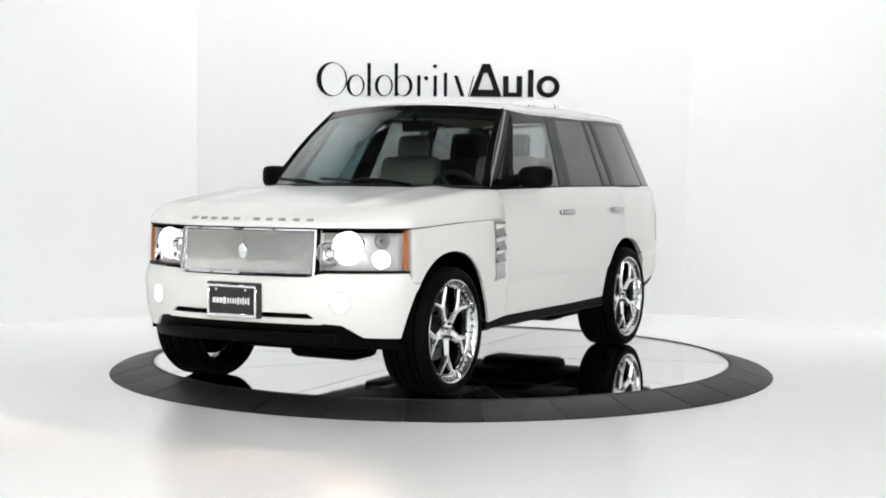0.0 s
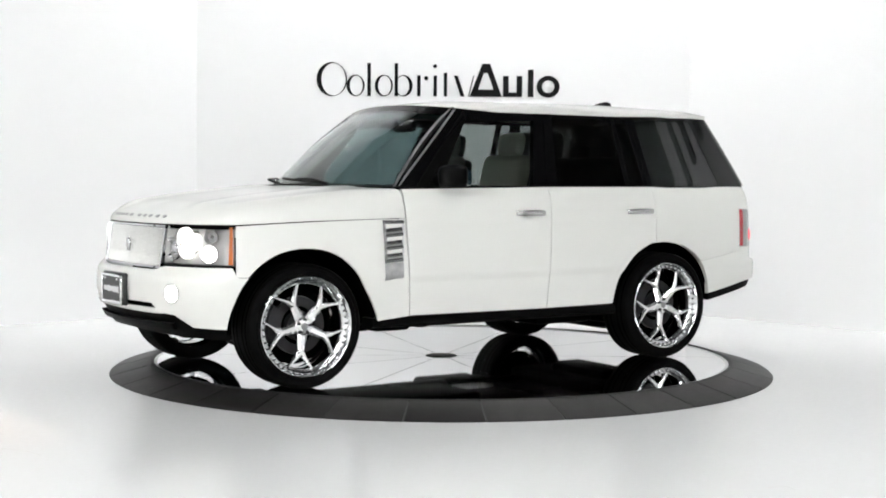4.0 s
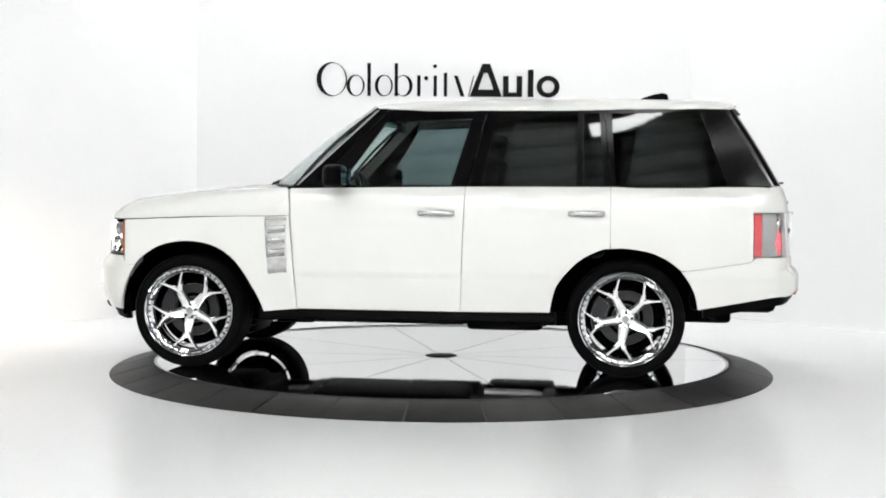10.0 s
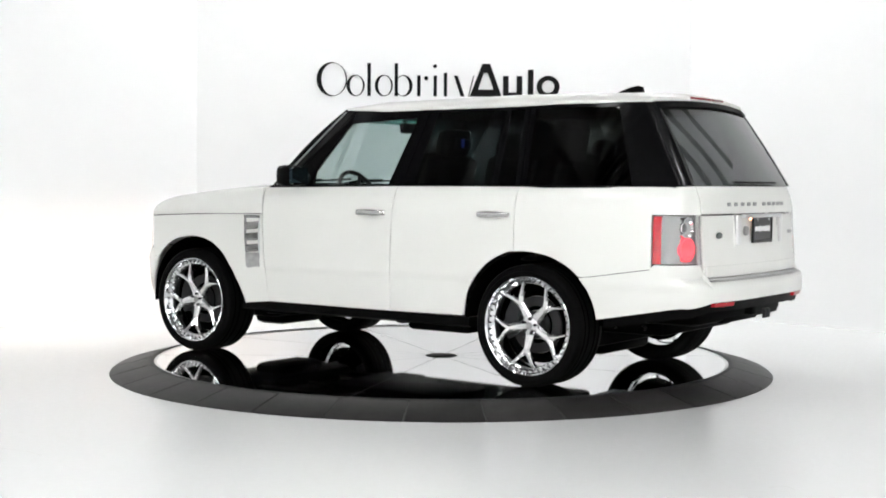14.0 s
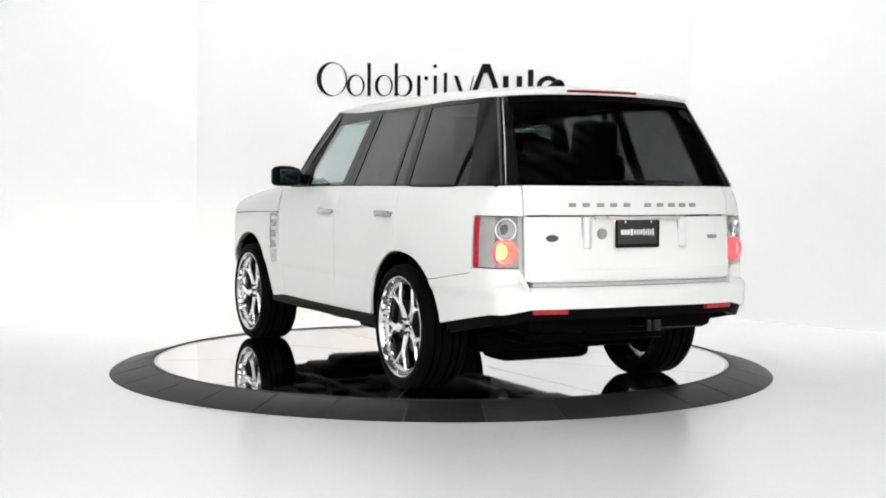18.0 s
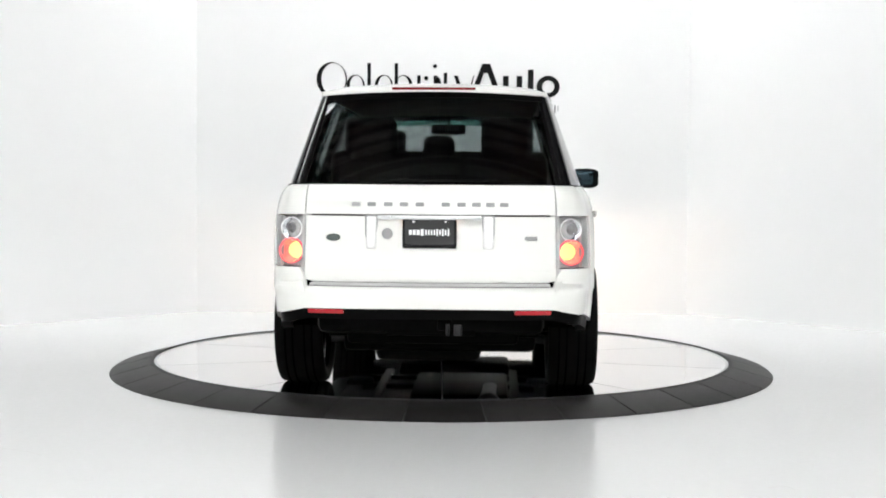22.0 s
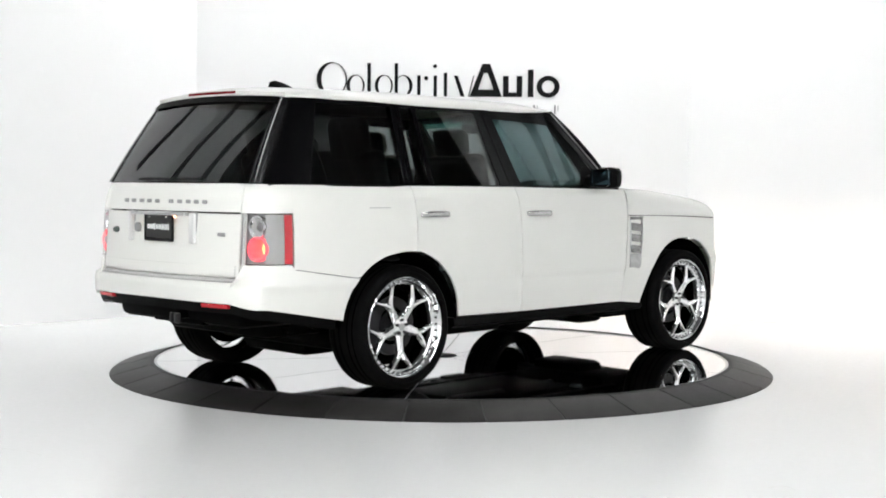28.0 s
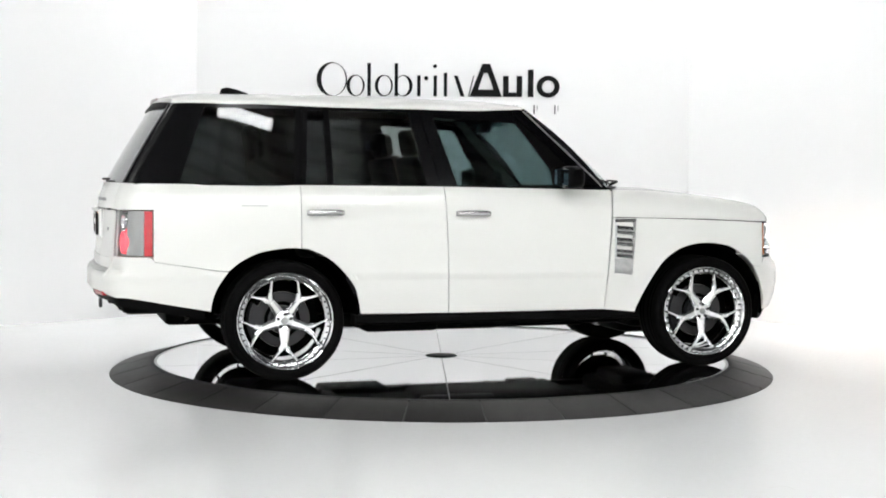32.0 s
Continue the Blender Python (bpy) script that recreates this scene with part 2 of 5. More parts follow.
def build_wall(name, a, b):
    a, b = Vector((*a, 0)), Vector((*b, 0))
    d = (b - a).normalized()
    out = Vector((-d.y, d.x, 0))
    n = 12
    rows_in = [[a + (b - a) * (j / n) + Vector((0, 0, z)) for j in range(n + 1)] for z in (0, 0.02, 2.1, Z_CEIL)]
    rows_out = [[p + out * 0.15 for p in r] for r in rows_in]
    thing(name, Geo().slab(rows_in, rows_out), WALL, "plain white painted studio wall", "wall", kind="structure")


def build_room():
    names = ["wall_back", "wall_right_slant", "wall_right", "wall_front", "wall_left", "wall_left_slant"]
    for i, nm in enumerate(names):
        build_wall(nm, PLAN[i], PLAN[(i + 1) % 6])
    g = Geo()
    n, r_hole = 128, 2.30
    inner = [(r_hole * math.cos(2 * math.pi * j / n), r_hole * math.sin(2 * math.pi * j / n)) for j in range(n)]
    mid = [(p[0] * 1.25, p[1] * 1.25) for p in inner]
    outer = []
    for j in range(n):
        c, s = math.cos(2 * math.pi * j / n), math.sin(2 * math.pi * j / n)
        k = min(6.2 / max(abs(c), 1e-6), (4.2 if s > 0 else 16.3) / max(abs(s), 1e-6))
        outer.append((c * k, s * k))
    g.grid([[(x, y, 0) for x, y in inner], [(x, y, 0) for x, y in mid], [(x, y, 0) for x, y in outer]], closed=True)
    g.grid([[(x, y, -0.05) for x, y in inner], [(x, y, 0) for x, y in inner]], closed=True)
    thing("floor", g, FLOOR, "glossy light grey epoxy studio floor", "floor", kind="structure")
    for pts in ([(-2.27, -2.95), (-2.15, -3.10), (-2.02, -3.16), (-1.90, -3.27)], [(1.42, -3.86), (1.50, -3.83), (1.53, -3.90)],
                [(2.30, 3.66), (2.37, 3.72), (2.44, 3.70)], [(-2.9, -3.5), (-2.6, -3.68), (-2.35, -3.76), (-2.2, -3.9)], [(0.95, -4.05), (1.02, -4.10), (1.10, -4.07)]):
        line = smooth_line(pts, 10)
        rows = [[(x, y - w, 0.0012) for x, y in line] for w in (0.006, -0.006)]
        thing("floor_scuff", Geo().grid(rows), SCUFF, "faint grey scuff mark on the floor", "scuff", group="floor scuffs")
    g = Geo().box((12.4, 20.6, 0.1), pose(0, -6.0, Z_CEIL + 0.05))
    for y in (-14.8, -11.6, -8.4, -5.2, -2.0, 1.2):
        g.box((12.0, 0.16, 0.22), pose(0, y, Z_CEIL - 0.11))
    for x in (-3.2, 0.25, 3.2):
        g.box((0.14, 19.6, 0.16), pose(x, -6.0, Z_CEIL - 0.30))
    c = thing("ceiling", g, DARK_CEILING, "dark studio ceiling with beams", "ceiling", kind="structure")
    g = Geo()
    for k in range(46):
        g.box((11.6, 0.18, 0.07), pose(0, -12.9 + 0.36 * k, Z_CEIL - 0.035))
    tagged(part("deck_rib", g, RIB, c, "grey steel deck ribs"), kind="stuff")
    for x, ys in ((-5.84, (0.15, -0.60, -1.3, -2.3, -3.6, -5.0)), (5.84, (-0.6, -2.0, -3.6))):
        for y in ys:
            thing("wall_post", Geo().box((0.10, 0.12, Z_CEIL), pose(0, 0, Z_CEIL / 2), 0.01), BEAM, "dark steel post against the side wall", "post", pose(x, y, 0), "wall posts")
    # short posts high on the slanting walls
    for x, y, rz in ((-5.22, 1.16, 44), (5.02, 1.09, -47), (5.34, 0.74, -47), (5.64, 0.42, -47)):
        thing("upper_wall_post", Geo().box((0.14, 0.10, Z_CEIL - 3.15), pose(0, 0, (Z_CEIL + 3.15) / 2), 0.01), BEAM, "dark steel post high on the slanting wall", "post", pose(x, y, 0, 0, 0, rz), "upper wall posts")

    # unseen dark boards added above the white side walls, to darken the glass reflections
    for x, y0, z0 in ((-5.875, -0.95, 4.3), (5.875, 0.02, 3.5)):
        for k in range(5):
            ly = 3.0
            thing("upper_wall_board", Geo().box((0.03, ly - 0.02, Z_CEIL - z0), pose(0, 0, (Z_CEIL + z0) / 2), 0.006), BOARD, "unseen dark board high on the side wall", "wall board", pose(x, y0 - ly * (k + 0.5), 0), "upper wall boards")


def build_lights():
    def fixture(x, y, lx, ly, rz=0, shield=False, glow=PANEL_KEY):
        z = Z_CEIL - 0.40
        h = holder("ceiling_light", "long white ceiling light panel in a grey metal frame, out of view", "ceiling light", pose(x, y, z, 0, 0, rz), "ceiling lights")
        part("diffuser", Geo().box((lx, ly, 0.03), pose(0, 0, 0.0), 0.008), glow, h, "glowing white diffuser")
        g = Geo()
        for s in (-1, 1):
            g.box((lx + 0.06, 0.03, 0.08), pose(0, s * (ly / 2 + 0.015), 0.02), 0.006)
            g.box((0.03, ly, 0.08), pose(s * (lx / 2 + 0.015), 0, 0.02), 0.006)
        g.box((lx + 0.06, ly + 0.06, 0.02), pose(0, 0, 0.065), 0.004)
        part("frame", g, FIXTURE, h)
        for s in (-1, 1):
            part("hanger", Geo().tube([(s * lx * 0.35, s * ly * 0.35, 0.07), (s * lx * 0.35, s * ly * 0.35, Z_CEIL - z)], 0.008), FIXTURE, h)
        if shield:
            # added plate keeps the wall fill out of the glass reflections
            part("shield", Geo().box((lx + 0.4, 0.012, 0.95), pose(0, -ly / 2 - 0.05, -0.415), 0.004), BEAM, h, "added dark plate hiding the panel from the room")
    # strips over the floor in front of the turntable
    fixture(0.80, -5.96, 1.6, 0.22, 9, False, PANEL_STRIP)
    fixture(3.9, -6.42, 2.0, 0.08, 8, False, PANEL_STRIP)
    fixture(-3.45, -3.52, 2.0, 0.70, 38)
    # further unseen panels, added as fill for the car and floor
    for x, y, lx, ly in ((2.6, -10.6, 2.2, 0.45), (-2.6, -10.6, 2.2, 0.45), (-3.0, -9.0, 3.2, 0.85), (3.0, -9.0, 3.2, 0.85),
                         (-5.0, -8.9, 1.2, 3.0), (5.0, -8.9, 1.2, 3.2), (0.0, -12.2, 8.0, 0.9), (0.0, -14.6, 8.0, 0.9), (2.0, 1.6, 2.2, 0.6)):
        fixture(x, y, lx, ly)
    # unseen fill panels added along the walls to brighten them
    for x, y, lx, ly, rz in ((-3.1, 1.9, 2.4, 0.19, 44.0), (3.1, 1.95, 2.8, 0.18, -47.3), (-5.0, -2.6, 3.6, 0.37, 90), (5.0, -2.8, 3.2, 0.34, -90)):
        fixture(x, y, lx, ly, rz, True, PANEL_WALL_FILL)
    for x in (-1.42, 1.42):
        fixture(x, 2.58, 2.6, 0.40, 0, True, PANEL_BACK_FILL)


def build_sign():
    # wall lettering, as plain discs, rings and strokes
    kx, kz = 0.005635, 0.00545

    def X(p):
        return -1.27 + (p - 559) * kx

    def Z(p):
        return 2.502 - (p - 110) * kz

    def el(cx, cy, rx, ry):
        return ellipse(X(cx), Z(cy), rx * kx, ry * kz)

    def bar(g, x0, x1, y0, y1, lean=0):
        g.prism([(X(x0 + lean), Z(y0)), (X(x1 + lean), Z(y0)), (X(x1), Z(y1)), (X(x0), Z(y1))], -0.005)
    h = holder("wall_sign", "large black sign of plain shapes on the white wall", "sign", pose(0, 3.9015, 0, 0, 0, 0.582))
    shapes = []
    for cx, rx, ry, cy, ix, irx, iry in ((587, 27, 31, 141, 590, 21.5, 29.5), (629, 16, 19.5, 152, 630.5, 11.5, 18), (679, 16, 19.5, 152, 680.5, 11.5, 18),
                                         (714, 16, 19.5, 152, 712.5, 11.5, 18)):
        g = Geo().ring(el(cx, cy, rx, ry), el(ix, cy, irx, iry), -0.005)
        shapes.append(("thin_ring", g))
    for x0, x1, y0, y1, lean in ((650, 656, 111, 171, 0), (698, 704, 111, 171, 0), (738, 744, 133, 171, 0), (767, 773, 133, 171, 0),
                                 (785, 791, 128, 171, 0), (815, 822, 133, 171, -12), (828, 830, 133, 171, 9)):
        g = Geo()
        bar(g, x0, x1, y0, y1, lean)
        shapes.append(("thin_stroke", g))
    shapes.append(("dot", Geo().prism(el(769.5, 116, 3.5, 3.5), -0.005)))
    shapes.append(("dot", Geo().prism(el(754, 138, 3.5, 4), -0.005)))
    outer = [(X(831), Z(171)), (X(853), Z(111)), (X(867), Z(111)), (X(888), Z(171))]
    inner = [(X(846), Z(158)), (X(856), Z(128)), (X(863), Z(128)), (X(873), Z(158))]
    shapes.append(("thick_wedge", Geo().ring(outer, inner, -0.005)))
    for x0, x1, y0, y1 in ((890, 900, 133, 171), (914, 924, 133, 171), (934, 944, 121, 171)):
        g = Geo()
        bar(g, x0, x1, y0, y1)
        shapes.append(("thick_stroke", g))
    g = Geo()
    bar(g, 900, 914, 163, 171)
    shapes.append(("thick_stroke", g))
    shapes.append(("thick_ring", Geo().ring(el(970, 152, 20.5, 20), el(970, 152, 11, 11.5), -0.005)))
    for x in (912, 948, 985):
        g = Geo()
        bar(g, x - 3.5, x - 1.5, 186, 202)
        bar(g, x + 2.5, x + 3.5, 186, 196)
        shapes.append(("small_stroke", g))
    for nm, g in shapes:
        part(nm, g, BLACK_SIGN, h)


R1, R2 = 2.315, 2.031


def build_turntable():
    h = holder("turntable_ramp", "dark grey sloping rubber ramp ring around the turntable", "ramp", pose(0, 0, 0))
    n_seg, sub = 32, 6
    gap = 0.0045
    step = 2 * math.pi / n_seg
    rows = []
    for rr, zz in ((R1, 0.001), (R1 - 0.012, 0.012), (R2 + 0.02, ZT + 0.004), (R2 + 0.008, ZT + 0.004), (R2 + 0.006, 0.001)):
        rows.append([(rr * math.cos(gap / 2 + (step - gap) * j / sub), rr * math.sin(gap / 2 + (step - gap) * j / sub), zz) for j in range(sub + 1)])
    low = [[(x, y, max(z - 0.01, 0.0)) for x, y, z in r] for r in rows]
    me = make_mesh("ramp_panel", Geo().slab(rows, low), RAMP, 30)
    for i in range(n_seg):
        ob = new("ramp_panel", me)
        ob.parent = h
        ob.matrix_basis = pose(0, 0, 0, 0, 0, 264.95 + i * 360 / n_seg)
    part("ring_base", Geo().lathe([(R1 - 0.02, 0.0), (R1 - 0.02, 0.006), (R2 + 0.03, ZT - 0.004), (R2 + 0.012, ZT - 0.004), (R2 + 0.012, 0.0)], 128), RAMP_EDGE, h)
    part("inner_lip", Geo().lathe([(R2 + 0.010, 0.02), (R2 + 0.010, ZT + 0.008), (R2 - 0.012, ZT + 0.008), (R2 - 0.012, 0.02)], 160), RAMP_EDGE, h, "thin black rubber lip")

    d = holder("turntable_disc", "round polished turntable platform in wedge plates", "turntable", pose(0, 0, 0))
    ns, sub = 10, 14
    step = 2 * math.pi / ns
    rows = []
    for rr in (0.11, 0.7, 1.35, R2 - 0.035):
        e = 0.006 / rr
        rows.append([(rr * math.cos(e / 2 + (step - e) * j / sub), rr * math.sin(e / 2 + (step - e) * j / sub), ZT) for j in range(sub + 1)])
    me = make_mesh("wedge_plate", Geo().slab(rows, [[(x, y, z - 0.012) for x, y, z in r] for r in rows]), DISC, 30)
    for i in range(ns):
        ob = new("wedge_plate", me)
        ob.parent = d
        ob.matrix_basis = pose(0, 0, 0, 0, 0, 2.5 + 36 * i)
    part("base_plate", Geo().lathe([(0.0, ZT - 0.012), (R2 - 0.03, ZT - 0.012), (R2 - 0.03, 0.0)], 96), SEAM, d, "grey seams between the plates")
    part("rim_band", Geo().lathe([(R2 - 0.034, ZT - 0.02), (R2 - 0.034, ZT + 0.002), (R2 - 0.016, ZT + 0.002), (R2 - 0.016, ZT - 0.02)], 160), SATIN, d)
    part("centre_cap", Geo().lathe([(0.0, ZT + 0.006), (0.10, ZT + 0.006), (0.114, ZT + 0.001), (0.114, ZT - 0.01)], 40), BLACK_PLASTIC, d, "round black centre cap")
    return d


# ---------------------------------------------------------------- the car's body surface
# half of the plan, from the middle of the nose round the left side to the middle of the tail
HALF = smooth_line([(2.400, 0.0), (2.388, 0.25), (2.350, 0.48), (2.275, 0.68), (2.175, 0.828), (2.05, 0.922), (1.85, 0.950), (1.45, 0.955), (0.9, 0.958),
                    (0.0, 0.960), (-0.9, 0.957), (-1.5, 0.945), (-1.9, 0.918), (-2.10, 0.886), (-2.230, 0.852), (-2.306, 0.775), (-2.348, 0.63), (-2.385, 0.40), (-2.395, 0.2), (-2.40, 0.0)], 721)
_d = np.gradient(HALF, axis=0)
_d[0], _d[-1] = (0, 1), (0, -1)
NORM = np.stack([_d[:, 1], -_d[:, 0]], -1)
NORM /= np.linalg.norm(NORM, axis=1)[:, None]
S_ALL = np.linspace(0, 1, len(HALF))
I_F = int(np.argmax(HALF[:, 0] < 1.6))
I_R = int(np.argmax(HALF[:, 0] < -1.6))


def at_x(x):
    """Plan parameter where the side has this x."""
    return np.interp(-np.asarray(x, float), -HALF[:, 0], S_ALL)


def front_y(y):
    return np.interp(y, HALF[:I_F, 1], S_ALL[:I_F])


def rear_y(y):
    return np.interp(-np.asarray(y, float), -HALF[I_R:, 1], S_ALL[I_R:])


F_Z = ([0.38, 0.46, 0.54, 0.62, 0.72, 0.765, 0.79, 0.82, 1.00, 1.06, 1.12], [0.10, 0.05, 0.012, 0.0, 0.0, 0.012, 0.05, 0.065, 0.085, 0.10, 0.15])
S_Z = ([0.40, 0.50, 0.62, 0.706, 0.713, 0.90, 1.06, 1.16, 1.23, 1.27, 1.30], [0.040, 0.024, 0.013, 0.008, 0.0, 0.0, 0.004, 0.016, 0.034, 0.055, 0.085])
R_Z = ([0.48, 0.56, 0.63, 0.72, 0.745, 0.76, 0.80, 1.12, 1.14, 1.22, 1.30], [0.03, -0.03, -0.055, -0.055, -0.045, 0.0, 0.0, 0.022, 0.02, 0.032, 0.062])


def shell(s, z, deep=0.0):
    """Point of the body's skin at plan parameter s and height z, deep metres below the skin."""
    x, y = np.interp(s, S_ALL, HALF[:, 0]), np.interp(s, S_ALL, HALF[:, 1])
    nx, ny = np.interp(s, S_ALL, NORM[:, 0]), np.interp(s, S_ALL, NORM[:, 1])
    k = math.hypot(nx, ny)
    nx, ny = nx / k, ny / k
    ins = np.interp(z, *S_Z) * ny * ny + (np.interp(z, *F_Z) * nx * nx if nx > 0 else np.interp(z, *R_Z) * nx * nx) + deep
    return (x - nx * ins, y - ny * ins, z)


def skin(bottom, top, nv=8, deep=0.0, thick=0.016, bend=None):
    """A panel of the skin between two lines of (s, z); bend bows its columns along s."""
    rows, rin = [], []
    for k in range(nv + 1):
        w = k / nv
        line = [(b[0] * (1 - w) + t[0] * w, b[1] * (1 - w) + t[1] * w) for b, t in zip(bottom, top)]
        if bend:
            line = [(s + 4 * w * (1 - w) * e, z) for (s, z), e in zip(line, bend)]
        rows.append([shell(s, z, deep) for s, z in line])
        rin.append([shell(s, z, deep + thick) for s, z in line])
    return Geo().slab(rows, rin)


def xz(pts):
    return [(float(at_x(x)), z) for x, z in pts]


def both(geo):
    """A panel that reaches over the middle: its half and the mirrored half."""
    m = geo.mirrored()
    g = Geo()
    g.v, g.f = list(geo.v), [f for f in geo.f if any(abs(geo.v[i][1]) > 1e-4 for i in f)]
    return g.add(m.v, [f for f in m.f if any(abs(m.v[i][1]) > 1e-4 for i in f)])


ARCH_F = [(1.062, 0.452), (1.085, 0.515), (1.142, 0.623), (1.252, 0.787), (1.398, 0.885), (1.58, 0.915), (1.755, 0.888), (1.880, 0.818), (1.945, 0.755)]
ARCH_R = [(-0.826, 0.485), (-0.842, 0.575), (-0.880, 0.675), (-1.008, 0.815), (-1.145, 0.887), (-1.2045, 0.897)]
ARCH_R2 = [(-1.2090, 0.897), (-1.303, 0.900), (-1.449, 0.878), (-1.544, 0.840), (-1.599, 0.806), (-1.650, 0.764)]


def side_parts(car, s):
    """Panels of one side; s = 1 is the left side."""
    def put(name, g, material, parent=car, label="", sharp=38):
        return part(name, g if s > 0 else g.mirrored(), material, parent, label, sharp)
    # front wing
    n = 40
    b = np.concatenate([straight_line([(0.8383, 0.476), (1.058, 0.455)], 6), smooth_line(ARCH_F, 28), straight_line([(1.958, 0.752), (2.02, 0.755)], 6)])
    t = straight_line([(0.8893, 1.084), (1.01, 1.083), (1.10, 1.082), (1.25, 1.079), (1.4, 1.075), (1.58, 1.069), (1.75, 1.063), (1.9, 1.056), (2.02, 1.050)], n)
    put("front_wing", skin(xz(b), xz(t), 10), PAINT)
    # front door
    b = straight_line([(0.8350, 0.478), (-0.2435, 0.476)], 24)
    t = straight_line([(0.8860, 1.268), (-0.2705, 1.285)], 24)
    d = put("front_door", skin(xz(b), xz(t), 40), PAINT)
    handle(d, s, -0.09, 1.113)
    # rear door
    b = np.concatenate([straight_line([(-0.2485, 0.476), (-0.82, 0.482)], 10), smooth_line(ARCH_R, 18)])
    t = straight_line([(-0.2755, 1.285), (-0.90, 1.288), (-1.2045, 1.289)], 28)
    d = put("rear_door", skin(xz(b), xz(t), 36), PAINT)
    handle(d, s, -1.055, 1.118)
    # quarter panel with the piece above the tail lamp
    b = np.concatenate([smooth_line(ARCH_R2, 20), straight_line([(-1.665, 0.760), (-1.70, 0.761), (-2.102, 0.822)], 6)])
    t = straight_line([(-1.2090, 1.289), (-2.102, 1.293)], 26)
    q = put("quarter_panel", skin(xz(b), xz(t), 14), PAINT)
    sr = float(rear_y(0.690))
    b = [(float(at_x(-2.1025)) * (1 - k / 12) + sr * k / 12, 1.134) for k in range(13)]
    t = [(float(at_x(-2.1025)) * (1 - k / 12) + sr * k / 12, 1.293 + 0.004 * k / 12) for k in range(13)]
    put("rear_corner_panel", skin(b, t, 6), PAINT)
    if s < 0:
        g = skin(xz(straight_line([(-1.415, 1.158), (-1.575, 1.158)], 8)), xz(straight_line([(-1.415, 1.164), (-1.575, 1.164)], 8)), 2, -0.0015, 0.01)
        put("filler_flap_edge", g, GAP_SHADE, q)
    # jamb strips behind the door gaps, with the gap's shade in their grey
    for x0, x1, z0, z1 in ((0.915, 0.825, 0.50, 1.262), (-0.225, -0.30, 0.49, 1.280), (-1.175, -1.235, 0.925, 1.284)):
        g = skin(xz(straight_line([(x0, z0), (x1, z0)], 4)), xz(straight_line([(x0, z1), (x1, z1)], 4)), 10, 0.0175, 0.01)
        put("door_jamb", g, GAP_SHADE)
    # sill and rocker
    prof = [(0.47, 0.02), (0.45, 0.005), (0.42, 0.004), (0.405, 0.03), (0.40, 0.10)]
    rows = [[(x, shell(float(at_x(x)), 0.47)[1] - dd, z) for z, dd in prof] for x in np.linspace(1.10, -0.86, 14)]
    inn = [[(x, shell(float(at_x(x)), 0.47)[1] - 0.14, z) for z, dd in prof] for x in np.linspace(1.10, -0.86, 14)]
    put("sill", Geo().slab(rows, inn), BLACK_PLASTIC, label="black plastic sill")
    # bright side vent: a frame, a dark upper opening with three curved louvres, a plain lower plate
    b, t = [(1.028, 0.704), (0.901, 0.702)], [(1.052, 1.078), (0.899, 1.078)]
    v = put("side_vent", skin(xz(straight_line(b, 5)), xz(straight_line(t, 5)), 8, 0.010, 0.012), VENT_DARK, label="chrome side vent with louvres")

    def vent_x(w, z):
        return 0.9005 * w + (1 - w) * np.interp(z, [0.702, 1.078], [1.028, 1.052])

    def blade(name, z0, z1, d0, d1, w0, w1, material, rise=0.012):
        rows, low = [], []
        for k in range(6):
            q = k / 5
            d = d0 + (d1 - d0) * q - 0.006 * math.sin(math.pi * q)
            line = [(float(at_x(vent_x(w, z0 + (z1 - z0) * q))), z0 + (z1 - z0) * q + rise * w) for w in np.linspace(w0, w1, 6)]
            rows.append([shell(p, z, d) for p, z in line])
            low.append([shell(p, z, d + 0.006) for p, z in line])
        put(name, Geo().slab(rows, low), material, v)
    blade("vent_plate", 0.704, 0.812, -0.002, -0.002, 0.0, 1.0, VENT_PLATE, 0.0)
    blade("vent_edge", 0.812, 1.060, -0.004, -0.004, 0.0, 0.12, VENT_CHROME, 0.0)
    blade("vent_edge", 0.812, 1.060, -0.003, -0.003, 0.93, 1.0, SATIN, 0.0)
    blade("vent_cap", 1.056, 1.077, -0.003, -0.003, 0.0, 1.0, VENT_CHROME, 0.0)
    for k in range(3):
        z0 = 0.818 + 0.078 * k
        blade("louvre", z0, z0 + 0.056, -0.009, 0.004, 0.13, 0.92, VENT_CHROME)
        blade("louvre_lip", z0 - 0.004, z0 + 0.016, -0.016, -0.010, 0.13, 0.92, VENT_CHROME)
    # wheel arch liners
    for cx, cz, r in ((1.565, 0.44, 0.475), (-1.308, 0.44, 0.465)):
        rows = []
        for a in np.linspace(-3 if cx > 0 else 4, 176, 30):
            c, q2 = math.cos(radians(a)), math.sin(radians(a))
            edge = float(np.interp(-(cx + r * c), -HALF[:, 0], HALF[:, 1])) - 0.035
            rows.append([(cx + r * c, y, cz + r * q2 * 0.98) for y in (edge, edge - 0.05, 0.60, 0.50)])
        g = Geo().slab(rows, [[(x + 0.01 * (x - cx), y, z + 0.01 * (z - cz)) for x, y, z in rr] for rr in rows])
        g.box((0.96, 0.02, 0.46), pose(cx, 0.51, 0.69))
        put("arch_liner", g, LINER, label="black wheel arch liner")
    headlamp(car, s)
    taillamp(car, s)
    mirror(car, s)


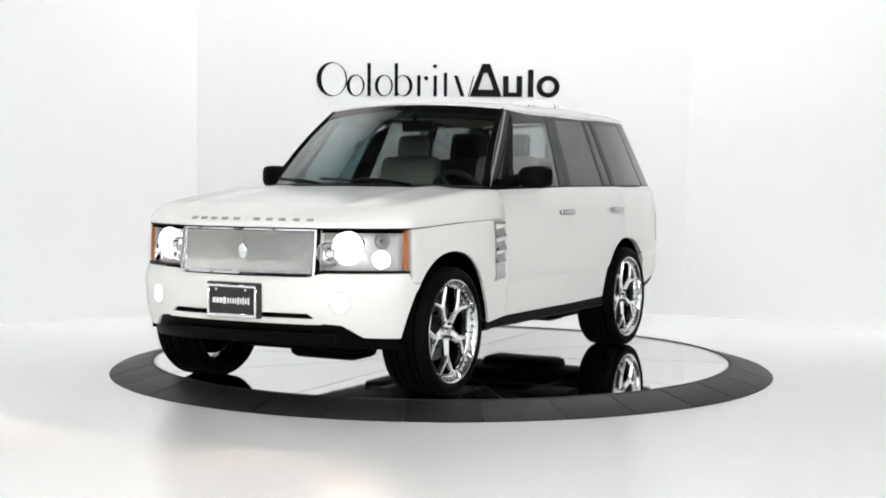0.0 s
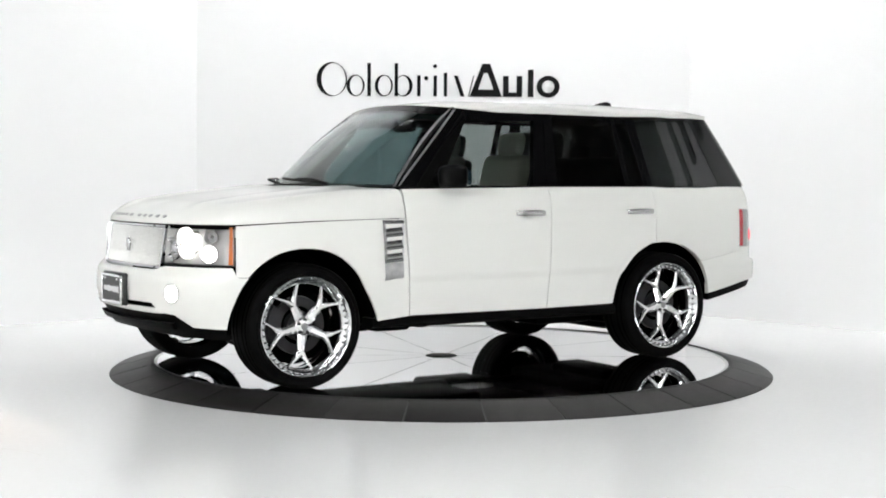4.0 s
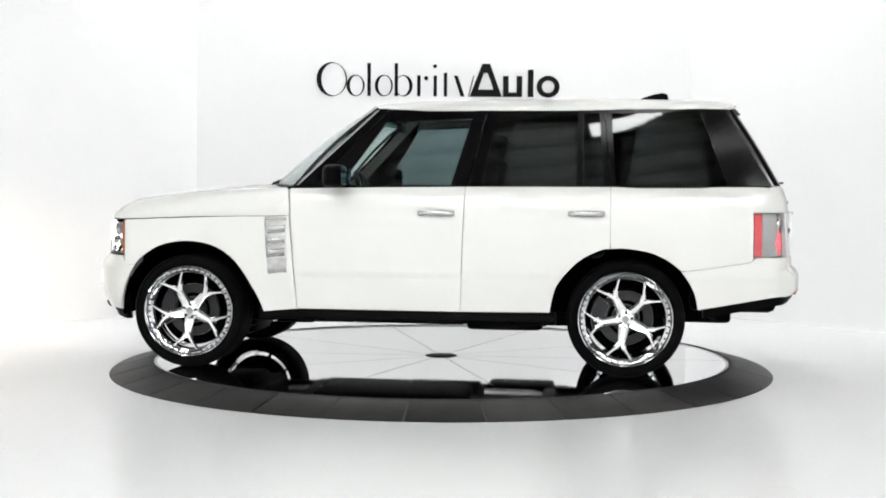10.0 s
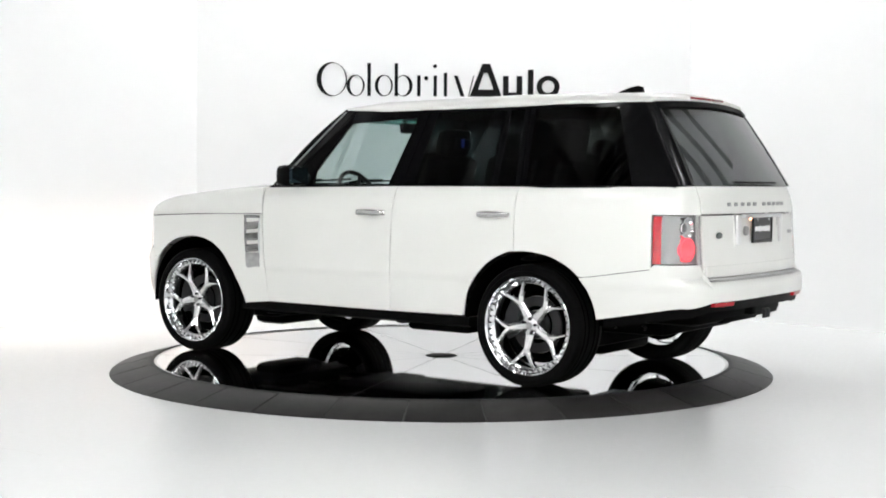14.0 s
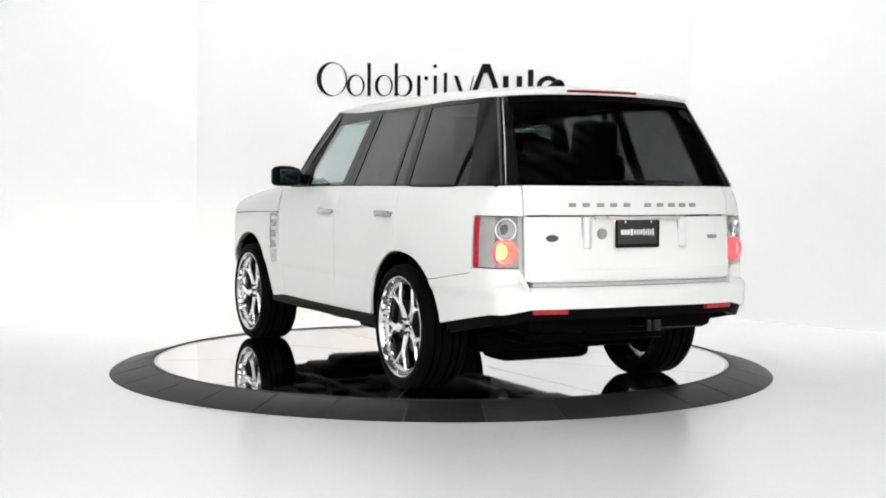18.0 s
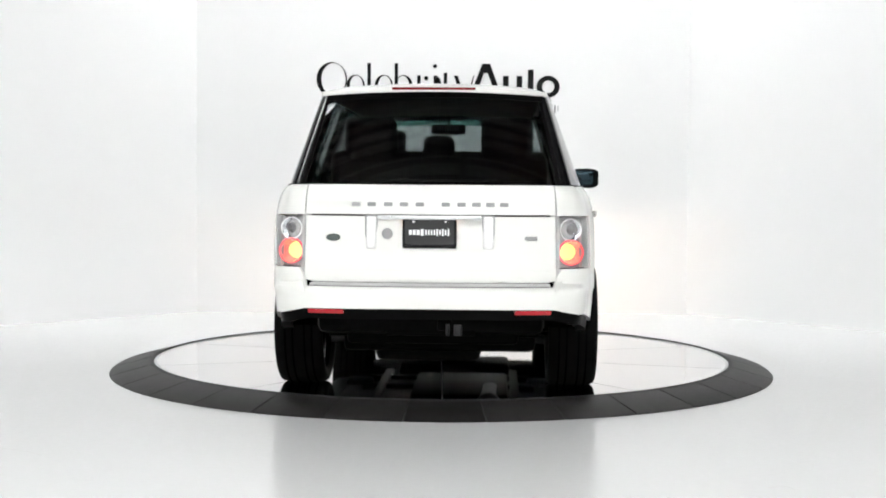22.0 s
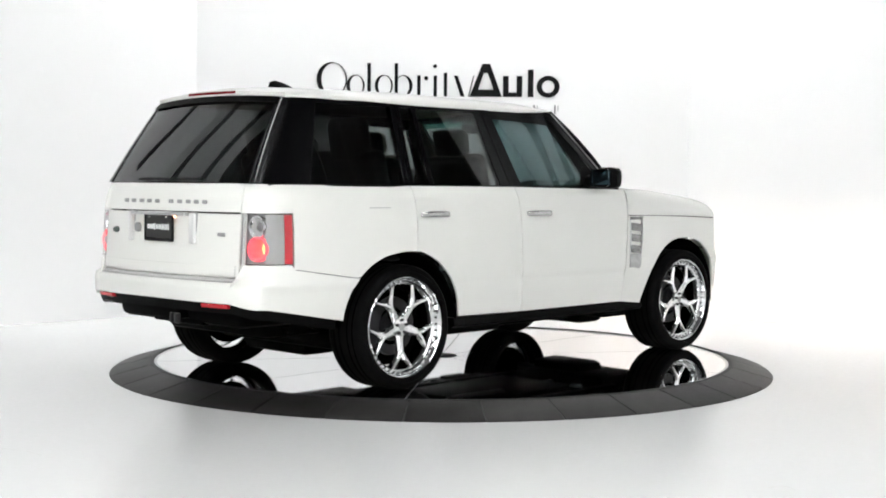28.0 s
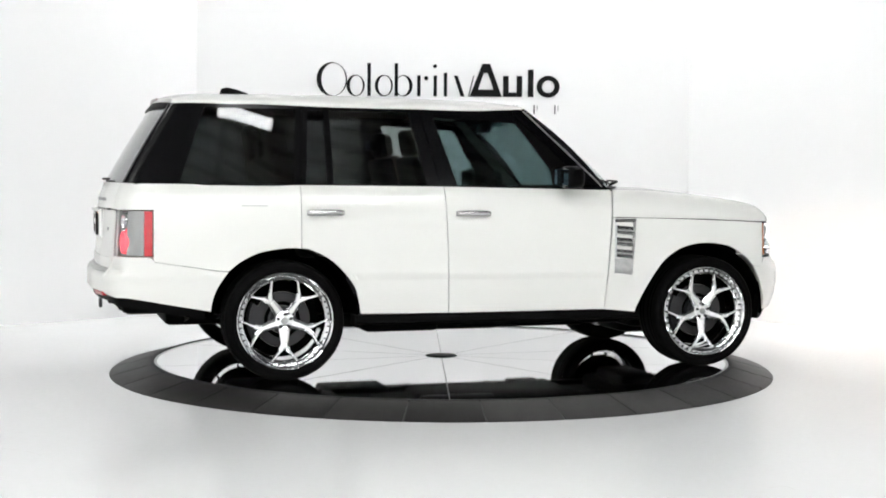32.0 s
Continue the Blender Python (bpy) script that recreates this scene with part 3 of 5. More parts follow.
def handle(door, s, xc, z):
    y = shell(float(at_x(xc)), z)[1]
    g = Geo()
    pts = [(xc + 0.118, y + 0.006, z), (xc + 0.10, y + 0.022, z), (xc + 0.05, y + 0.034, z + 0.002), (xc - 0.05, y + 0.034, z + 0.002), (xc - 0.10, y + 0.022, z), (xc - 0.118, y + 0.006, z)]
    line = smooth_line(pts, 22)
    rows = []
    for k, p in enumerate(line):
        w = 0.014 + 0.006 * math.sin(math.pi * k / 21)
        rows.append([(p[0], p[1] + 0.010 * math.cos(a), p[2] + w * math.sin(a)) for a in np.linspace(0, 2 * math.pi, 11)[:-1]])
    g.grid(rows, closed=True)
    part("door_handle", g if s > 0 else g.mirrored(), HANDLE, door, "satin silver door handle")
    g = Geo().lathe([(0.0, 0.0), (0.045, 0.002), (0.05, 0.004), (0.05, 0.012)], 28, pose(xc + 0.0, y - 0.008, z, 90, 0, 0) @ Matrix.Diagonal((1.0, 0.62, 1, 1)))
    part("handle_recess", g if s > 0 else g.mirrored(), PAINT, door)


def lamp_frame(car, s, name, s0, s1, z0, z1, deep, housing, label, n=36, clear=GLASS_LAMP, hole=None):
    """A lamp set into the skin: housing behind, clear lens in front; hole = pose and radius of a round opening in the housing."""
    b = [(s0 + (s1 - s0) * k / n, z0) for k in range(n + 1)]
    t = [(s0 + (s1 - s0) * k / n, z1) for k in range(n + 1)]
    g = skin(b, t, 16, deep, 0.004)
    for a, e in ((0, 1), (n, n - 1)):
        wall = skin([b[a], (b[a][0] + 0.02 * (b[e][0] - b[a][0]), z0)], [t[a], (t[a][0] + 0.02 * (t[e][0] - t[a][0]), z1)], 4, 0.008, deep - 0.008)
        g.add(wall.v, wall.f)
    if hole:
        back = hole[0].inverted()
        keep = []
        for f in g.f:
            c = back @ (sum((Vector(g.v[i]) for i in f), Vector()) / len(f))
            if math.hypot(c.x, c.y) > hole[1]:
                keep.append(f)
        g.f = keep
    base = part(name, g if s > 0 else g.mirrored(), housing, car, label)
    g = skin(b, t, 6, 0.001, 0.004)
    lens = part("lens", g if s > 0 else g.mirrored(), clear, base, "clear lens")
    lens.visible_shadow = False
    return base


def round_on(s, z, deep):
    """Pose of a round fitting whose local z points out of the skin."""
    p = Vector(shell(s, z, deep))
    nx, ny = np.interp(s, S_ALL, NORM[:, 0]), np.interp(s, S_ALL, NORM[:, 1])
    m = Vector((nx, ny, 0)).to_track_quat("Z", "Y").to_matrix().to_4x4()
    return Matrix.Translation(p) @ m


def headlamp(car, s):
    s0, s1 = float(front_y(0.505)), float(at_x(2.028))
    aim = round_on(float(front_y(0.66)), 0.945, 0.034)
    aim = Matrix.Translation(aim.translation) @ Vector((1, 0.10, -0.065)).to_track_quat("Z", "Y").to_matrix().to_4x4()
    base = lamp_frame(car, s, "headlamp", s0, s1, 0.822, 1.046, 0.07, LAMP_HOUSE, "silver headlamp with lit round beams", clear=GLASS_HEAD, hole=(aim, 0.075))

    def put(name, g, material, label=""):
        return part(name, g if s > 0 else g.mirrored(), material, base, label)
    # black rim lines above and below
    for z0, z1 in ((1.046, 1.058), (0.812, 0.822)):
        g = skin([(s0 + (s1 - s0) * k / 18, z0) for k in range(19)], [(s0 + (s1 - s0) * k / 18, z1) for k in range(19)], 1, 0.006, 0.06)
        put("lamp_seal", g, BLACK_PLASTIC)
    # dipped beam: a low bright bar under a dark visor, deep in a glowing tube
    # bowl and tube are no lamps: they glow to widen the glare
    put("reflector", Geo().lathe([(0.060, 0.0), (0.082, 0.010), (0.092, 0.012), (0.094, -0.012)], 32, aim), BOWL_GLOW, "reflector bowl glowing for the lamp's glare")
    put("beam_tube", Geo().lathe([(0.0, -0.080), (0.052, -0.078), (0.058, 0.0), (0.064, 0.004)], 32, aim), BOWL_GLOW)
    up = aim.inverted().to_3x3() @ Vector((0, 0, 1))
    side = up.cross(Vector((0, 0, 1)))
    turn_up = aim @ Matrix((side, up, Vector((0, 0, 1)))).transposed().to_4x4()
    put("beam", Geo().box((0.070, 0.012, 0.004), turn_up @ pose(0, -0.004, -0.066)), HEAD_GLOW)
    put("visor", Geo().box((0.090, 0.003, 0.082), turn_up @ pose(0, 0.0045, -0.030), 0.001, 1), BLACK_PLASTIC, "dark visor over the beam")
    # high beam, parking lamp, indicator
    dome = [(0.0, 0.012), (0.6, 0.008), (0.86, -0.001)]
    for y, z, r, bowl, lens, face in ((0.555, 0.915, 0.066, CHROME, CHROME, [(0.0, 0.030), (0.3, 0.026), (0.55, 0.0)]),
                                      (0.832, 0.885, 0.050, CHROME, SIDE_GLOW, dome), (0.838, 0.985, 0.040, LAMP_DARK, VENT_DARK, dome)):
        m = round_on(float(front_y(y)), z, 0.055)
        put("reflector", Geo().lathe([(r * 0.35, -0.02), (r * 0.8, 0.0), (r * 1.02, 0.034), (r * 1.08, 0.036), (r * 1.1, 0.02)], 32, m), bowl, "round reflector bowl")
        put("lamp_face", Geo().lathe([(r * a, h) for a, h in face], 28, m), lens)
        if lens is CHROME:
            for k in (0.62, 0.80):
                put("lamp_ring", Geo().lathe([(r * k, 0.004), (r * (k + 0.03), 0.014), (r * (k + 0.06), 0.014), (r * (k + 0.09), 0.006)], 28, m), LAMP_DARK)
        elif lens is VENT_DARK:
            put("bulb", Geo().lathe([(0.0, 0.026), (r * 0.20, 0.024), (r * 0.30, 0.012)], 16, m), LAMP_CORE, "grey bulb cap")
    b = [(float(at_x(x)), 0.826) for x in np.linspace(2.062, 2.036, 5)]
    t = [(float(at_x(x)), 1.044) for x in np.linspace(2.055, 2.036, 5)]
    put("side_marker", skin(b, t, 4, 0.012, 0.02), AMBER, "amber side marker")


def taillamp(car, s):
    s0, s1 = float(at_x(-2.106)), float(rear_y(0.688))
    sc = float(rear_y(0.786))
    face = Vector((-0.985, 0.17, 0)).to_track_quat("Z", "Y").to_matrix().to_4x4()
    low = Matrix.Translation(shell(sc, 0.934, 0.034)) @ face
    base = lamp_frame(car, s, "tail_lamp", s0, s1, 0.850, 1.128, 0.045, LAMP_DARK, "grey tail lamp with red and clear rounds", hole=(low, 0.062))

    def put(name, g, material, label=""):
        return part(name, g if s > 0 else g.mirrored(), material, base, label)
    for a, e, m_, nm, lb in ((0.010, 0.135, RED_LENS, "red_band", "red side reflector band"), (0.14, 0.50, LAMP_DARK, "side_cover", "")):
        sa, sm = s0 + (s1 - s0) * a, s0 + (s1 - s0) * e
        g = skin([(sa + (sm - sa) * k / 5, 0.853) for k in range(6)], [(sa + (sm - sa) * k / 5, 1.125) for k in range(6)], 4, 0.006 if m_ is LAMP_DARK else 0.007, 0.02)
        put(nm, g, m_, lb)
    m = Matrix.Translation(shell(sc, 1.058, 0.034)) @ face
    put("reverse_lamp", Geo().lathe([(0.034, -0.030), (0.044, -0.012), (0.052, 0.004), (0.055, 0.012), (0.061, 0.012), (0.063, -0.03)], 32, m), CHROME, "clear round reversing lamp")
    put("lamp_core", Geo().lathe([(0.0, 0.002), (0.016, -0.002), (0.028, -0.012), (0.031, -0.028), (0.036, -0.030)], 28, m), LAMP_CORE, "grey lamp core")
    put("chrome_ring", Geo().lathe([(0.026, -0.010), (0.029, -0.006), (0.032, -0.010), (0.032, -0.02)], 28, m), CHROME)
    m = low
    put("brake_lamp", Geo().lathe([(0.044, -0.085), (0.054, -0.040), (0.060, -0.004), (0.063, 0.012), (0.067, 0.014), (0.070, 0.012), (0.072, -0.014)], 32, m), TAIL_GLOW, "lit red round lamp")
    put("bulb", Geo().lathe([(0.0, -0.082), (0.025, -0.083), (0.046, -0.085)], 24, m), BULB)
    g = skin([(s1 + 0.001, 0.85), (s1 + 0.003, 0.85)], [(s1 + 0.001, 1.128), (s1 + 0.003, 1.128)], 2, 0.022, 0.03)
    put("lamp_seal", g, BLACK_PLASTIC)


def mirror(car, s):
    g = Geo()
    rows = []
    for k, (y, sx, sz) in enumerate(((0.905, 0.040, 0.040), (0.93, 0.070, 0.064), (0.97, 0.088, 0.072), (1.04, 0.084, 0.074), (1.085, 0.062, 0.068), (1.108, 0.035, 0.05))):
        rows.append([(0.56 + sx * np.sign(math.cos(a)) * abs(math.cos(a)) ** 0.55 * (1.0 if math.cos(a) > 0 else 0.75), y + (0.03 if math.cos(a) < 0 else 0) * 0.3,
                      1.350 + sz * np.sign(math.sin(a)) * abs(math.sin(a)) ** 0.55) for a in np.linspace(0, 2 * math.pi, 25)[:-1]])
    g.grid(rows, closed=True)
    g.f.append(tuple(range(24)))
    g.f.append(tuple(len(rows) * 24 - 1 - j for j in range(24)))
    m = part("door_mirror", g if s > 0 else g.mirrored(), BLACK_PLASTIC, car, "black door mirror housing")
    g = Geo().box((0.008, 0.16, 0.115), pose(0.4945, 1.005, 1.350), 0.02)
    part("mirror_glass", g if s > 0 else g.mirrored(), MIRROR_DARK, m, "mirror glass")
    g = Geo().tube([(0.57, 0.84, 1.325), (0.565, 0.88, 1.33), (0.56, 0.93, 1.345)], [0.045, 0.040, 0.045], 10)
    part("mirror_arm", g if s > 0 else g.mirrored(), BLACK_PLASTIC, m)


def bonnet(car):
    s_end = float(at_x(0.8900))
    ns, nw = 60, 22
    rows, rin = [], []
    for i in range(ns + 1):
        q = i / ns
        s = s_end * q
        x = np.interp(s, S_ALL, HALF[:, 0])
        zc = np.interp(x, [0.88, 1.58, 2.02, 2.4], [1.093, 1.079, 1.061, 1.058])
        e = Vector(shell(s, zc))
        mx = np.interp(q, [0, 0.25, 0.5, 0.8, 1.0], [1.95, 1.75, 1.60, 1.36, 1.225])
        m = Vector((mx, 0.0, 0))
        L = (Vector((m.x, m.y)) - Vector((e.x, e.y))).length
        row = []
        for k in range(nw + 1):
            w = (k / nw) ** 1.7
            px_, py_ = e.x + (m.x - e.x) * w, e.y + (m.y - e.y) * w
            d = L * w
            rad = 0.30 if q < 0.3 else np.interp(q, [0.3, 0.6, 1.0], [0.30, 0.16, 0.07])
            prof = math.sqrt(max(0.0, 1 - (1 - min(d / rad, 1)) ** 2))
            hc = np.interp(px_, [0.85, 1.225, 1.5, 1.79, 2.05, 2.4], [1.292, 1.285, 1.258, 1.226, 1.188, 1.12]) - 0.022 * (py_ / 0.9) ** 2
            # power bulge lines
            hc += 0.010 * math.exp(-((abs(py_) - 0.56) / 0.07) ** 2) * min(1, d / 0.2)
            row.append((px_, py_, zc + (hc - zc) * prof))
        rows.append(row)
        rin.append([(x_ - 0.003, y_ * 0.998, z_ - 0.003 - 0.017 * min(1.0, k_ / 6)) for k_, (x_, y_, z_) in enumerate(row)])
    g = both(Geo().slab(rows, rin))
    h = part("bonnet", g, PAINT, car, "white clamshell bonnet", 50)
    ss = np.linspace(0, float(at_x(0.87)), 40)
    zc = [float(np.interp(np.interp(s, S_ALL, HALF[:, 0]), [0.88, 1.58, 2.02, 2.4], [1.090, 1.075, 1.060, 1.058])) for s in ss]
    g2 = both(skin([(s, z - 0.03) for s, z in zip(ss, zc)], [(s, z + 0.012) for s, z in zip(ss, zc)], 2, 0.022, 0.008))
    part("bonnet_seal", g2, LINER, h, "black seal under the bonnet edge")
    # raised letters on the nose, drawn as plain blocks
    tree = BVHTree.FromPolygons(g.v, g.f)
    spots = [tree.ray_cast(Vector((3, y, 1.098)), Vector((-1, 0, 0)))[0] for y in LETTER_Y]
    letters(h, "nose_lettering", [(p.x + 0.001, p.y, p.z) for p in spots], 1)
    g = Geo()
    for y in (-0.52, -0.18, 0.22, 0.52):
        g.box((0.035, 0.02, 0.010), pose(1.235 - 0.30 * (y / 0.82) ** 2, y, 1.284), 0.004)
    part("washer_jet", g, BLACK_PLASTIC, h)


LETTER_Y = [0.40, 0.315, 0.225, 0.14, 0.055, -0.085, -0.17, -0.25, -0.325, -0.40]


def letters(parent, name, places, face):
    for x, y, z in places:
        g = Geo()
        lean = 40 if face > 0 else 0
        m = pose(x, y, z, 0, -lean, 0)
        g.box((0.006, 0.045, 0.022), m, 0.002, 1)
        part(name, g, GREY_LETTER, parent, "grey block of lettering")


def nose(car):
    # bumper: main shell with the corner parts
    s_side, s_low, s_k = float(at_x(1.946)), float(at_x(2.072)), float(front_y(0.66))
    n = 36

    def top_z(s):
        y = np.interp(s, S_ALL, HALF[:, 1])
        x = np.interp(s, S_ALL, HALF[:, 0])
        if x < 2.034:
            return np.interp(x, [1.93, 2.016, 2.034], [0.748, 0.751, 0.808])
        return np.interp(y, [0.0, 0.44, 0.52, 0.88], [0.782, 0.784, 0.806, 0.808])

    def bot_z(s):
        y = np.interp(s, S_ALL, HALF[:, 1])
        return np.interp(y, [0, 0.46, 0.52, 0.64, 0.75, 0.92], [0.588, 0.588, 0.535, 0.525, 0.455, 0.448])
    ss = np.concatenate([np.linspace(0, s_k, n - 12), np.linspace(s_k, s_side, 26)[1:]])
    sb = [s if s < s_k else s_k + (s - s_k) * (s_low - s_k) / (s_side - s_k) for s in ss]
    g = skin([(s, bot_z(s)) for s in sb], [(s, top_z(s)) for s in ss], 12, bend=[-0.006 * max(0.0, (s - s_k) / (s_side - s_k)) ** 2 for s in ss])
    # rear edge follows the wheel arch
    bump = part("front_bumper", both(g), PAINT, car, "white front bumper")
    s_c = np.linspace(0, float(front_y(0.53)), 20)
    g = skin([(s, 0.527) for s in s_c], [(s, 0.558) for s in s_c], 3, 0.0, 0.03)
    part("bumper_lip", both(g), PAINT, bump)
    g = skin([(s, 0.55) for s in s_c], [(s, 0.60) for s in s_c], 3, 0.05, 0.03)
    part("air_slot", both(g), BLACK_PLASTIC, bump, "black lower air slot")
    s_c = np.linspace(0, float(at_x(2.05)), 30)
    g = skin([(s, 0.402 - 0.022 * k / 29) for k, s in enumerate(s_c)], [(s, 0.545) for s in s_c], 5, 0.022, 0.05)
    part("lower_valance", both(g), BLACK_PLASTIC, bump, "black plastic lower valance")
    s_c = np.linspace(0, float(front_y(0.60)), 24)
    g = skin([(s, 0.435) for s in s_c], [(s, 0.472) for s in s_c], 3, -0.012, 0.05)
    part("skid_bar", both(g), BLACK_PLASTIC, bump)
    # wrap of the bumper to the arch
    for s in (1, -1):
        # fog lamp
        m = round_on(float(front_y(0.632)), 0.652, 0.004)
        g = Geo().lathe([(0.0, 0.008), (0.035, 0.008), (0.052, 0.004)], 28, m)
        f = part("fog_lamp", g if s > 0 else g.mirrored(), FOG_GLOW, car, "lit round fog lamp")
        g = Geo().lathe([(0.052, 0.004), (0.055, 0.007), (0.059, 0.006), (0.061, -0.004)], 28, m)
        part("fog_lamp_ring", g if s > 0 else g.mirrored(), LAMP_HOUSE, f)
    # grille
    s_g = np.linspace(0, float(front_y(0.468)), 18)
    g = both(skin([(s, 0.800) for s in s_g], [(s, 1.040) for s in s_g], 6, 0.03, 0.01))
    gr = part("grille", g, GRILLE_BACK, car, "silver woven wire mesh grille")
    g = Geo()
    for z0, z1 in ((0.792, 0.802), (1.038, 1.047)):
        a = both(skin([(s, z0) for s in s_g], [(s, z1) for s in s_g], 2, 0.004, 0.03))
        g.add(a.v, a.f)
    se = float(front_y(0.468))
    a = both(skin([(se, 0.792), (se + 0.003, 0.792)], [(se, 1.047), (se + 0.003, 1.047)], 2, 0.004, 0.03))
    g.add(a.v, a.f)
    part("grille_frame", g, CHROME, gr)
    g = Geo()
    wires = [float(front_y(y)) for y in np.linspace(0.006, 0.462, 58)]
    for s in wires:
        for sg in (1, -1):
            p0, p1 = shell(s, 0.805, 0.016), shell(s, 1.034, 0.016)
            g.tube([(p0[0], sg * p0[1], p0[2]), (p1[0], sg * p1[1], p1[2])], 0.0019, 4, False)
    for z in np.linspace(0.81, 1.03, 29):
        line = [shell(float(s), z, 0.013) for s in np.linspace(0, se, 12)]
        g.tube([(x, -y, zz) for x, y, zz in line[::-1]] + line[1:], 0.0019, 4, False)
    tagged(part("grille_mesh", g, MESH, gr, "woven bright wires"), kind="stuff")
    m = pose(shell(0.0, 0.92)[0] - 0.002, 0, 0.92, 90, 0, 90)
    g = Geo().lathe([(0.0, 0.012), (0.02, 0.010), (0.034, 0.004), (0.036, 0.0)], 28, m @ Matrix.Diagonal((0.85, 1.25, 1, 1)))
    part("grille_badge", g, CHROME, gr, "round chrome badge")
    g = Geo()
    x0 = shell(0.0, 1.055)[0]
    for y in (-0.33, -0.05, 0.03, 0.34):
        g.box((0.02, 0.05, 0.014), pose(x0 - 0.025 - 0.25 * y * y, y, 1.052), 0.004)
    part("grille_clip", g, BLACK_PLASTIC, gr)
    plate(car, 2.425, 0.645, 1, "black front plate in a chrome frame")


def plate(car, x, z, face, label):
    m = pose(x, 0, z, 0, 0, 0 if face > 0 else 180) @ Matrix.Diagonal((1, 1 if face > 0 else 0.86, 1 if face > 0 else 0.92, 1))
    p = part("number_plate", Geo().box((0.008, 0.315, 0.16), m, 0.003, 1), PLATE_BLACK, car, label)
    g = Geo()
    for sy, sz, ly, lz in ((0, 0.082, 0.335, 0.016), (0, -0.082, 0.335, 0.022), (0.162, 0, 0.014, 0.17), (-0.162, 0, 0.014, 0.17)):
        g.box((0.016, ly, lz), m @ pose(0.002, sy, sz), 0.004, 1)
    part("plate_frame", g, CHROME if face > 0 else BLACK_GLOSS, p)
    for k in range(9):
        part("plate_bar", Geo().box((0.004, 0.010, 0.030 + 0.012 * (k in (0, 2, 4))), m @ pose(0.006, 0.118 - 0.0175 * k, 0), 0.001, 1), PLATE_WHITE, p)
    for k in range(4):
        part("plate_bar", Geo().box((0.004, 0.019, 0.030 + 0.010 * (k == 0)), m @ pose(0.006, -0.046 - 0.0245 * k, 0), 0.001, 1), PLATE_WHITE, p)
    g = Geo()
    for y in (-0.1, 0.1):
        g.lathe([(0.0, 0.006), (0.007, 0.005), (0.008, 0.0)], 12, m @ pose(0.006, y, 0.062, 0, 90, 0))
    part("plate_bolt", g, CHROME, p)
    if face > 0:
        part("plate_backing", Geo().box((0.03, 0.365, 0.20), m @ pose(-0.022, 0, 0.004), 0.01), PLATE_BLACK, p, "black plate holder")


def tail(car):
    n = 30
    # bumper
    s0 = float(at_x(-1.70))
    ss = np.linspace(s0, 1.0, 46)

    def top_z(s):
        x, y = np.interp(s, S_ALL, HALF[:, 0]), np.interp(s, S_ALL, HALF[:, 1])
        if y > 0.70:
            return np.interp(-x, [1.60, 1.691, 2.102, 2.110], [0.752, 0.756, 0.818, 0.846])
        return np.interp(y, [0.0, 0.668, 0.688, 0.70], [0.748, 0.748, 0.800, 0.844])

    def bot_z(s):
        x, y = np.interp(s, S_ALL, HALF[:, 0]), np.interp(s, S_ALL, HALF[:, 1])
        if y > 0.8:
            return np.interp(-x, [1.70, 1.757, 2.26], [0.512, 0.512, 0.600])
        return np.interp(y, [0.0, 0.66, 0.8], [0.634, 0.630, 0.598])
    s_t, s_b, s_k = float(at_x(-1.656)), float(at_x(-1.763)), float(at_x(-2.02))

    def shear(s, start):
        return s if s > s_k else s_k - (s_k - s) * (s_k - start) / (s_k - s0)
    b = [(shear(s, s_b), bot_z(shear(s, s_b))) for s in ss]
    t = [(shear(s, s_t), top_z(shear(s, s_t))) for s in ss]
    bump = part("rear_bumper", both(skin(b, t, 12, 0.0, 0.03, [0.00300 * max(0.0, (s_k - s) / (s_k - s0)) ** 2 for s in ss])), PAINT, car, "white rear bumper with a step")
    s_c = np.linspace(float(rear_y(0.645)), 1.0, 16)
    # narrow grey strip above the bumper's top edge
    g = skin([(s, 0.753) for s in s_c], [(s, 0.767) for s in s_c], 2, -0.020, 0.06)
    part("bumper_step", both(g), STEP_STRIP, bump, "grey strip along the bumper step")
    s_c = np.linspace(float(at_x(-1.80)), 1.0, 40)
    g = skin([(s, bot_z(s) - 0.06) for s in s_c], [(s, bot_z(s) + 0.01) for s in s_c], 4, 0.02, 0.05)
    part("rear_valance", both(g), BLACK_PLASTIC, bump, "black plastic rear valance")
    for s in (1, -1):
        ys = np.linspace(0.645, 0.455, 8)
        g = skin([(float(rear_y(y)), 0.604) for y in ys], [(float(rear_y(y)), 0.626) for y in ys], 2, -0.004 + 0.02 * 0, 0.03)
        part("rear_reflector", g if s > 0 else g.mirrored(), RED_LENS, bump, "red reflector strip")
    # tailgate, lower and upper leaf
    s_c = np.linspace(float(rear_y(0.682)), 1.0, 26)
    g = skin([(s, 0.772 if k > 1 else 0.784 - 0.006 * k) for k, s in enumerate(s_c)], [(s, 1.128) for s in s_c], 14)
    low = part("lower_tailgate", both(g), PAINT, car, "white lower tailgate")
    g = skin([(s, 0.782) for s in s_c[1:]], [(s, 0.838) for s in s_c[1:]], 3, -0.007, 0.012)
    part("tailgate_ledge", both(g), PAINT, low)
    g = skin([(s, 1.138) for s in s_c], [(s, 1.298) for s in s_c], 8)
    up = part("upper_tailgate", both(g), PAINT, car, "white upper tailgate")
    letters(up, "tail_lettering", [(shell(float(rear_y(abs(y))), 1.19)[0] - 0.002, y, 1.193) for y in LETTER_Y], -1)
    for s in (1, -1):
        ys = np.linspace(0.71, 0.66, 5)
        g = skin([(float(rear_y(y)), 0.80) for y in ys], [(float(rear_y(y)), 1.288) for y in ys], 8, 0.019, 0.008)
